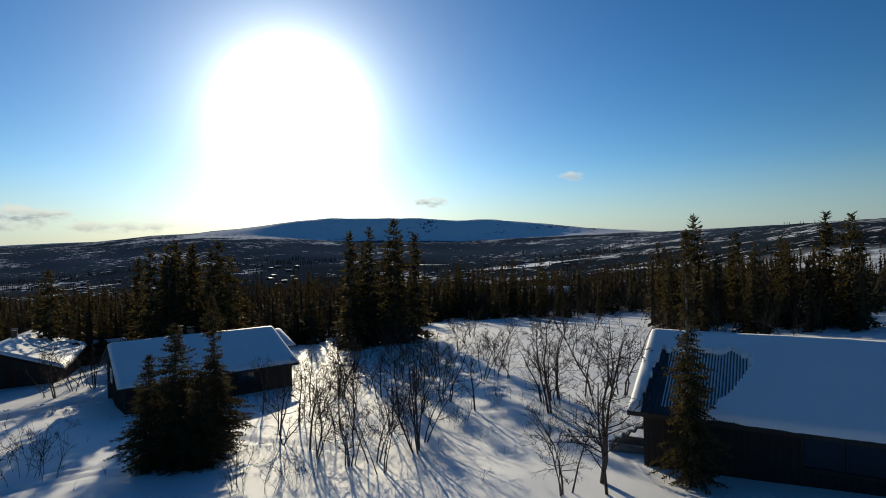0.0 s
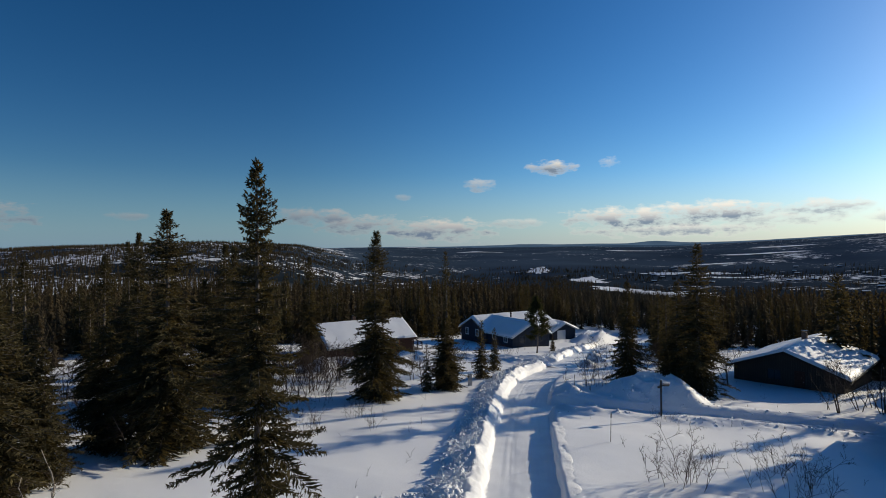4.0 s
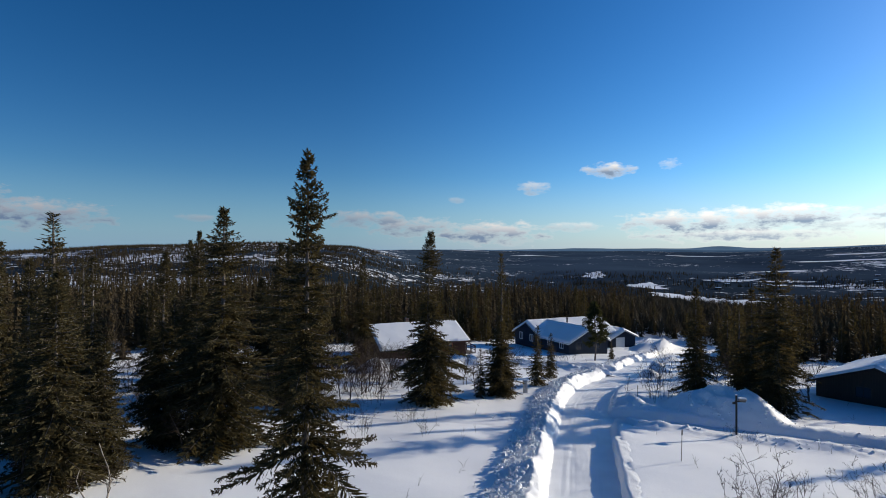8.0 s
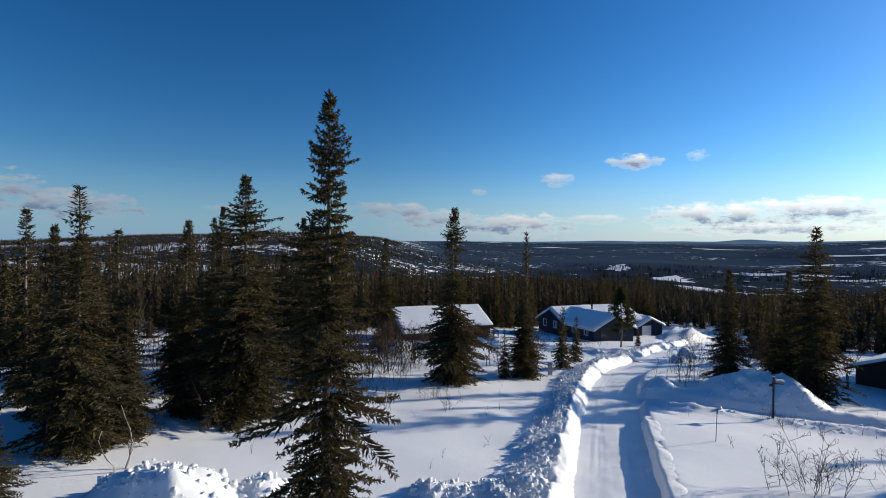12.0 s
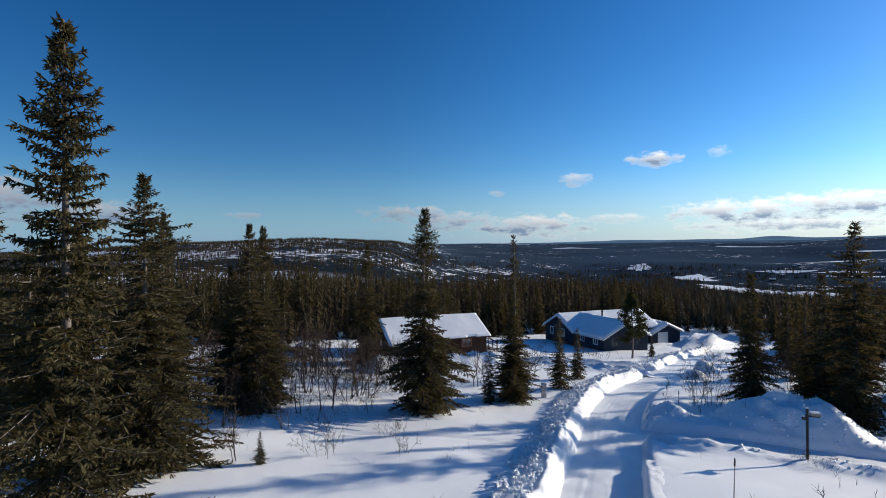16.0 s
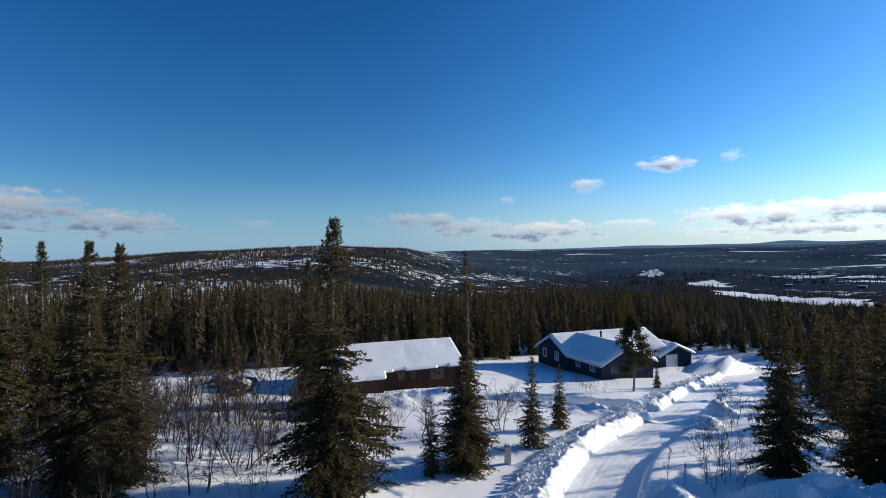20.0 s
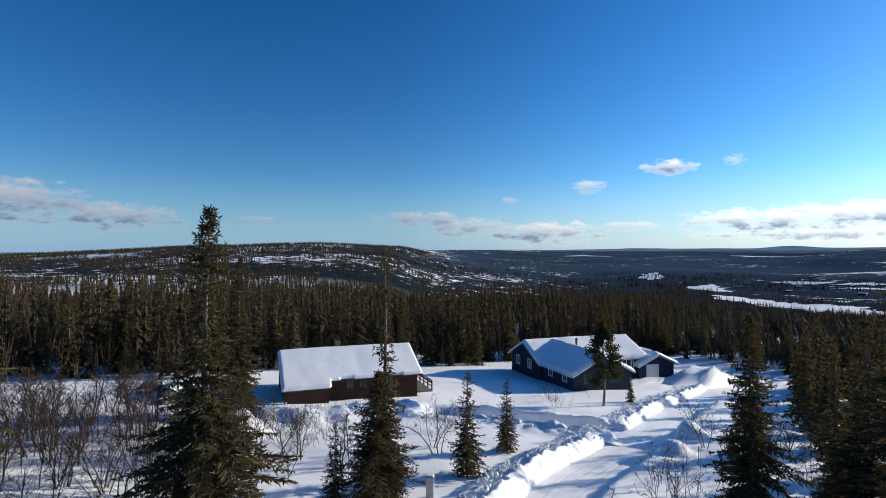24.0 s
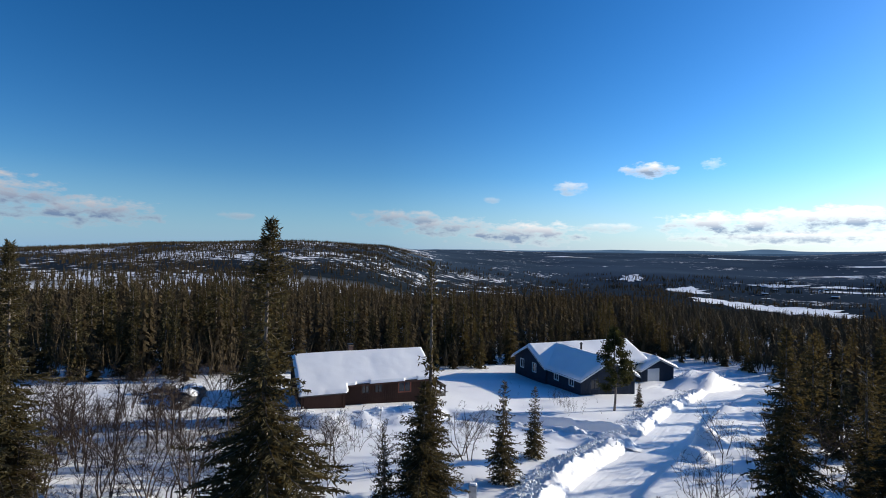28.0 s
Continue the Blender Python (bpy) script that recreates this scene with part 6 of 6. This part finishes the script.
def wing(parent, x0, x1, y_end, wall_h, rise, over, snow, boards):
    """A cross wing towards -y, its ridge at the middle of x0 and x1."""
    xm, half = (x0 + x1) / 2, (x1 - x0) / 2
    L = -4.0 - y_end
    sunk = -0.9
    wl_ = boarded(parent, pose(x0, -4.0, sunk, 0, 0, -90), boards, L, wall_h - sunk, [(1.6, 2.5, 0.9 - sunk, 1.95 - sunk), (4.8, 5.7, 0.9 - sunk, 1.95 - sunk)])
    for x in (1.6, 4.8):
        window_unit(wl_, pose(x, 0.02, 0.9 - sunk), 0.9, 1.05)
    wr = boarded(parent, pose(x1, y_end, sunk, 0, 0, 90), boards, L, wall_h - sunk, [(1.0, 2.4, 0.7 - sunk, 2.0 - sunk)])
    window_unit(wr, pose(1.0, 0.02, 0.7 - sunk), 1.4, 1.3)
    w = 2 * half - 0.32
    wg = boarded(parent, pose(x0 + 0.16, y_end + 0.001, sunk), boards, w, wall_h - sunk + 0.07, [(1.2, 2.4, 0.8 - sunk, 1.9 - sunk), (4.9, 6.1, 0.8 - sunk, 1.9 - sunk)], (w / 2, rise - 0.25))
    for x in (1.2, 4.9):
        window_unit(wg, pose(x, 0.02, 0.8 - sunk), 1.2, 1.1, BLUE_BOARD)
    s = rise / half
    rz = wall_h + rise
    xe, ye = half + over, y_end - over
    zl = rz - s * xe
    roof_slab((xm - xe, -3.9, zl), (xm - xe, ye, zl), (xm, ye, rz), (xm, 0.3, rz), 0.14, ROOF_METAL, parent)
    roof_slab((xm + xe, ye, zl), (xm + xe, -3.9, zl), (xm, 0.3, rz), (xm, ye, rz - 0.002), 0.14, ROOF_METAL, parent)
    snow_blanket(parent, (xm - xe, -3.9, zl), (xm - xe, ye, zl), (xm, ye, rz), (xm, 0.2, rz), snow, 15, round0=(1, 1, 0, 0))
    snow_blanket(parent, (xm + xe, ye, zl), (xm + xe, -3.9, zl), (xm, 0.2, rz), (xm, ye, rz), snow, 17, round0=(1, 0, 0, 1))
    for sg in (-1, 1):
        fascia(parent, (xm + sg * xe, ye - 0.02, zl - 0.01), (xm, ye - 0.02, rz - 0.01), WHITE_WOOD, 0.2)
    fascia(parent, (xm - xe - 0.01, -4.2, zl - 0.02), (xm - xe - 0.01, ye, zl - 0.02), WHITE_WOOD, 0.16)
    return rz


wing(cabC, 0.3, 8.1, -11.2, 2.2, 1.9, 0.45, 0.32, BLUE_BOARD)
chimney(cabC, 4.5, -5.3, 4.15, 1.1)
part("rail", box(8.2, 11.0, -6.2, -6.12, 0.75, 0.85), WHITE_WOOD, cabC, "white veranda rail")
for k in range(5):
    part("rail_post", box(8.2 + k * 0.68, 8.28 + k * 0.68, -6.2, -6.12, -0.3, 0.75), WHITE_WOOD, cabC)

zG = gz(-38.5, 98.5)
gar, PG, rG = gable_house("garage", pose(-45.4, 100.8, zG - 0.3, 0, 0, uC - 90), 6.2, 2.9, 2.9, 2.15, 1.25, BLUE_BOARD, "blue-grey garage with a white door and snowy roof", trim=WHITE_WOOD, seed=23, right=((1.0, 3.1, 0.02, 2.02, "garage", WHITE_WOOD),))

# low dark cabin with its gable towards the drive
zD = gz(-1.5, 70.0)
cabD, PD, rD = gable_house("black_cabin", pose(-2.6, 66.0, zD, 0, 0, 78.3), 14.0, 4.8, 4.8, 2.1, 1.85, BLACK_BOARD, "dark tarred cabin with a wide snowy gable", seed=31, left=((3.0, 4.2, 0.9, 1.9, "window"), (5.4, 6.3, 0.05, 2.05, "door", BROWN_BOARD)), front=((3.0, 4.2, 0.9, 1.9, "window"), (8.0, 9.2, 0.9, 1.9, "window")), snow=0.3, over=0.7)
chimney(cabD, 9.0, 0.4, rD, 0.9, False, 0.5)
zS = gz(8.0, 88.0)
shed, PS, rS = gable_house("black_shed", pose(4.9, 84.0, zS - 0.5, 0, 0, -3), 5.4, 2.6, 2.6, 2.2, 1.3, BLACK_BOARD, "dark boarded shed with little snow on its roof", seed=37, snow=0.14, over=0.3, snow_bare=lambda u, w: w < 2.75, front=((2.0, 2.9, 0.02, 2.0, "door", BLACK_BOARD),))

# long dark cabin near the drive, in its own shade
zA = gz(10.5, 40.5)
cabA, PA, rA = gable_house("long_cabin", pose(4.75, 46.4, zA, 0, 0, -1.0), 11.5, 5.2, 5.2, 2.0, 2.0, BLACK_BOARD, "long dark boarded cabin with even roof snow", seed=41, snow=0.2, front=((2.2, 3.3, 0.9, 1.8, "window", BLACK_BOARD), (7.4, 8.6, 0.9, 1.8, "window", BLACK_BOARD)), left=((2.4, 3.4, 0.9, 1.8, "window", WHITE_WOOD),))
chimney(cabA, 4.6, 1.2, rA - 0.4, 1.0, False, 0.55)
chimney(cabA, 5.6, 1.6, rA - 0.5, 0.9, False, 0.45)
boarded(cabA, pose(13.6, 0.8, -0.4, 0, 0, 90), BLACK_BOARD, 3.0, 2.3, ())
part("annexe", box(11.55, 13.45, 0.85, 0.97, -0.9, 2.0), BLACK_BOARD, cabA)
roof_slab((11.55, 0.3, 2.15), (14.1, 0.3, 2.15), (14.1, 3.9, 3.2), (11.55, 3.9, 3.2), 0.12, ROOF_METAL, cabA)
snow_blanket(cabA, (11.55, 0.3, 2.15), (14.1, 0.3, 2.15), (14.1, 3.9, 3.2), (11.55, 3.9, 3.2), 0.22, 47)

# near house with the corrugated roof
zE = gz(20.0, 8.0)


def bare_patch(u, w):
    jag = 0.5 * fractal(u / 0.5, w / 1.4, 3, 77)
    return (u > 0.45 + 0.05 * w + 0.6 * jag) & (u < np.minimum(2.6 + 0.55 * w, 4.3) + 0.7 * jag) & (w < 4.5 + 1.2 * jag) & (w > 0.02)


housE, PE, rE = gable_house("dark_house", pose(23.0, 13.6, zE, 0, 0, -69.3), 15.0, 4.9, 4.9, 2.25, 2.0, BLACK_BOARD, "dark boarded house with snow sliding off corrugated roof", seed=53, snow=0.22, over=0.5, snow_bare=bare_patch, front=((5.2, 7.6, 0.7, 1.9, "window", BLACK_BOARD), (10.4, 11.8, 0.7, 1.9, "window", BLACK_BOARD)))
bm = bmesh.new()
for k in range(64):
    x = -0.4 + k * 0.115
    a, b = Vector((x, *PE["f0"][1:])), Vector((x, *PE["r0"][1:]))
    n = Vector((0, -0.36, 0.93)) * 0.03
    w = Vector((0.035, 0, 0))
    vs = [bm.verts.new(p) for p in (a - w, a + n, a + w, b - w, b + n, b + w)]
    bm.faces.new((vs[0], vs[1], vs[4], vs[3]))
    bm.faces.new((vs[1], vs[2], vs[5], vs[4]))
tagged(part("roof_ribs", bm, ROOF_METAL, housE, "dark corrugated roof ribs"), kind="stuff")
snow_blanket(housE, (0.5, PE["f0"][1] + 0.3, PE["f0"][2] + 0.110), (5.2, PE["f0"][1] + 0.3, PE["f0"][2] + 0.110), (5.2, -0.9, rE - 0.374), (0.5, -0.9, rE - 0.374), 0.008, 59, name="thin_snow", label="thin snow between the roof ribs")
chimney(housE, 9.3, -1.6, rE - 0.6, 0.95)
for k in range(6):
    st = part("step", box(-1.75 + k * 0.28, -1.45 + k * 0.28, -3.4, -2.2, -0.05 + k * 0.19, 0.01 + k * 0.19, 0.01), GREY_WOOD, housE)
    part("step_snow", box(-1.73 + k * 0.28, -1.48 + k * 0.28, -3.36, -2.24, 0.014 + k * 0.19, 0.08 + k * 0.19, 0.02), ROOF_SNOW, st)
for y in (-3.42, -2.2):
    part("step_beam", box(-1.7, -0.1, y - 0.05, y, -0.7, -0.06), GREY_WOOD, housE)

# far cabins
for name, x, y, turn, label in (("far_cabin", 104.0, 97.0, -58.0, "distant cabin with a white snow roof"), ("far_cabin", 141.0, 94.0, -35.0, "distant low cabin under snow")):
    gable_house(name, pose(x, y, float(land(x, y)), 0, 0, turn), 13.0, 4.5, 4.5, 2.3, 1.7, BLACK_BOARD, label, seed=int(x), snow=0.35, front=((3.0, 4.2, 0.9, 1.9, "window"),))


# ---- village across the valley ----
def village_house(x, y, turn, L, w):
    t = thing("village_house", pose(x, y, float(land(x, y)), 0, 0, turn), "tiny distant cabin with a white snow roof", "house", "cabins across the valley")
    part("wall", box(-L / 2, L / 2, -w / 2, w / 2, -1.5, 2.6), BROWN_BOARD, t)
    e = w / 2 + 0.6
    part("roof_snow", prism([(-e, 2.35), (0, 2.5 + 0.18 * e), (e, 2.35), (e, 2.75), (0, 2.95 + 0.18 * e), (-e, 2.75)], -L / 2 - 0.6, L / 2 + 0.6), ROOF_SNOW, t).matrix_local = pose(0, 0, 0, 0, 0, 90)


for x, y, turn in VILLAGE:
    village_house(x, y, turn, float(vrng.uniform(6, 11)), float(vrng.uniform(5, 7)))


# ---- boulders left of the brown cabin ----
def boulder(x, y, r, seed):
    rng = np.random.default_rng(seed)
    bm = bmesh.new()
    bmesh.ops.create_icosphere(bm, subdivisions=3, radius=r)
    ph = rng.uniform(0, 6, 3)
    for v in bm.verts:
        k = 1 + 0.16 * math.sin(v.co.x / r * 2.3 + ph[0]) + 0.14 * math.sin(v.co.y / r * 3.1 + ph[1]) + 0.08 * math.sin(v.co.z / r * 5 + ph[2])
        v.co *= k
        v.co.z *= 0.62
    t = thing("boulder", pose(x, y, gz(x, y), 0, 0, seed * 40), "dark granite boulder half buried in snow", "boulder", "boulders in the snow")
    rock = part("rock", bm, STONE, t)
    bm = bmesh.new()
    bm.from_mesh(rock.data)
    bmesh.ops.delete(bm, geom=[v for v in bm.verts if v.co.z < 0.36 * r or v.co.x < -0.25 * r], context="VERTS")
    for v in bm.verts:
        v.co.z += 0.12 * r * min(1, (v.co.z / r - 0.36) * 3) + 0.01
        v.co.x *= 1.02
        v.co.y *= 1.02
    part("snow_cap", bm, ROOF_SNOW, t)


for i, (x, y, r) in enumerate(((-58.0, 41.5, 1.3), (-60.0, 42.5, 1.6), (-56.4, 40.6, 0.8), (-62.5, 41.0, 1.1), (-61.0, 40.0, 0.7))):
    boulder(x, y, r, i + 3)


# ---- road furniture ----
def stake(x, y, h, label):
    t = thing("snow_stake", pose(x, y, gz(x, y), 0, 1.5, 0), label, "marker stake", "snow stakes by the road")
    zs = np.array([-0.3, h * 0.5, h])
    v, f = tube(np.column_stack([zs * 0, zs * 0, zs]), [0.022, 0.02, 0.016], 7)
    link("pole", mesh_of("stake_pole", v, f, GREY_WOOD, True), t)
    v, f = tube(np.array([[0, 0, h - 0.32], [0, 0, h - 0.1], [0, 0, h]]), [0.034, 0.034, 0.02], 8)
    link("band", mesh_of("stake_band", v, f, CHIMNEY_METAL, True), t, "dark reflector band")


stake(-9.8, 33.4, 1.75, "thin wooden snow stake with a dark top")
stake(-18.2, 49.0, 1.25, "short wooden snow stake beside the road")
stake(-20.2, 62.0, 1.2, "short wooden snow stake in deep snow")


def signpost(x, y):
    t = thing("signpost", pose(x, y, gz(x, y), 0, 0, 25), "dark wooden signpost with snow-capped lamp box", "signpost")
    part("post", box(-0.055, 0.055, -0.055, 0.055, -0.3, 2.62, 0.012), BLACK_BOARD, t)
    part("arm", box(-0.10, 0.55, -0.035, 0.035, 2.19, 2.27, 0.01), BLACK_BOARD, t)
    b = part("lamp_box", box(0.12, 0.58, -0.13, 0.13, 2.274, 2.40, 0.02), GREY_WOOD, t, "pale box on the arm")
    part("snow_cap", box(0.1, 0.60, -0.14, 0.14, 2.404, 2.48, 0.035), ROOF_SNOW, b)
    part("sign_board", box(-0.24, -0.06, -0.025, 0.025, 2.02, 2.17, 0.008), BLACK_BOARD, t)
    part("top_snow", box(-0.07, 0.07, -0.07, 0.07, 2.623, 2.69, 0.025), ROOF_SNOW, t)


signpost(-9.1, 42.6)


def cabinet(x, y):
    t = thing("cable_cabinet", pose(x, y, gz(x, y), 0, 0, 40), "grey roadside cable box capped with snow", "utility box")
    part("body", box(-0.2, 0.2, -0.13, 0.13, -0.3, 1.05, 0.015), GALVANISED, t)
    part("lid", box(-0.23, 0.23, -0.16, 0.16, 1.054, 1.10, 0.01), GALVANISED, t)
    part("snow_cap", box(-0.2, 0.2, -0.14, 0.14, 1.104, 1.20, 0.04), ROOF_SNOW, t)


cabinet(-27.2, 45.2)


# ---- clods of ploughed snow ----
def clods(name, pts, label):
    rng = np.random.default_rng(91)
    phi = (1 + 5**0.5) / 2
    ico = np.array([(-1, phi, 0), (1, phi, 0), (-1, -phi, 0), (1, -phi, 0), (0, -1, phi), (0, 1, phi), (0, -1, -phi), (0, 1, -phi), (phi, 0, -1), (phi, 0, 1), (-phi, 0, -1), (-phi, 0, 1)]) / 1.9
    tri = np.array([(0, 11, 5), (0, 5, 1), (0, 1, 7), (0, 7, 10), (0, 10, 11), (1, 5, 9), (5, 11, 4), (11, 10, 2), (10, 7, 6), (7, 1, 8), (3, 9, 4), (3, 4, 2), (3, 2, 6), (3, 6, 8), (3, 8, 9), (4, 9, 5), (2, 4, 11), (6, 2, 10), (8, 6, 7), (9, 8, 1)])
    n = len(pts)
    s = pts[:, 2][:, None, None] * rng.uniform(0.6, 1.3, (n, 1, 3)) * rng.uniform(0.5, 1.35, (n, 12, 1))
    a = rng.uniform(0, 6.28, n)
    v = ico[None] * s
    R = np.stack([np.stack([np.cos(a), -np.sin(a)], -1), np.stack([np.sin(a), np.cos(a)], -1)], 1)
    v[..., :2] = np.einsum("nij,nkj->nki", R, v[..., :2])
    z = height(pts[:, 0], pts[:, 1]) + pts[:, 2] * 0.2 + pts[:, 3]
    v = v + np.column_stack([pts[:, :2], z])[:, None, :]
    f = tri[None] + (np.arange(n) * 12)[:, None, None]
    ob = link(name, mesh_of(name, v.reshape(-1, 3), f.reshape(-1, 3), BANK_SNOW))
    tagged(ob, label, "snow", kind="stuff")


crng = np.random.default_rng(17)
pts = []
for (line, half), lo, hi, per in ((LINES[0], -2.7, -0.8, 30), (LINES[1], 0.3, 1.9, 4), (LINES[1], -1.9, -0.3, 4), (LINES[2], -1.8, -0.3, 4)):
    tt = np.gradient(line, axis=0)
    tt /= np.linalg.norm(tt, axis=1)[:, None]
    sd = np.column_stack([tt[:, 1], -tt[:, 0]])
    for q, s_ in zip(line[::2], sd[::2]):
        if q[1] < 8 or q[1] > 100:
            continue
        for k in range(crng.poisson(per * 0.5)):
            o = crng.uniform(lo, hi)
            o = o - half if hi < 0 else o + half
            p = q + s_ * o + crng.normal(0, 0.12, 2)
            on_bank = -o - half if line is LINES[0][0] else 9.0
            lift = 0.55 * max(0.0, 1 - abs(on_bank - 0.95) / 1.5) if 38 < p[1] + 30 and p[1] < 66 else 0.0
            pts.append((p[0], p[1], 0.035 + 0.10 * crng.random() ** 2, lift))
for hx, hy, hr, hh in HEAPS:
    for k in range(int(60 * hr)):
        a, r = crng.uniform(0, 6.28), hr * math.sqrt(crng.uniform(0, 1)) * 1.05
        pts.append((hx + r * math.cos(a), hy + r * math.sin(a), 0.03 + (0.14 if hy < 22 else 0.06) * crng.random() ** 2, 0.0))
clods("snow_clods", np.array(pts), "broken clods of snow thrown up by ploughing")

# dry stalks in the open snow
g = Gather()
for k in range(420):
    x, y = crng.uniform(-52, 24), crng.uniform(12, 78)
    if min(float(line_distance(np.array([x]), np.array([y]), ln)[0]) - hf for ln, hf in LINES) < 1.5:
        continue
    z = gz(x, y)
    for j in range(crng.integers(1, 4)):
        h = crng.uniform(0.15, 0.6)
        d = crng.normal(0, 0.12, 2)
        v, f = tube(np.array([[x, y, z - 0.05], [x + d[0] * 0.5, y + d[1] * 0.5, z + h * 0.6], [x + d[0] * 1.3, y + d[1] * 1.3, z + h]]), [0.007, 0.006, 0.003], 3)
        g.add(v, f)
tagged(link("dry_stalks", g.mesh("dry_stalks", TWIG)), "thin dry stalks and twigs sticking out of the snow", "stalks", kind="stuff")
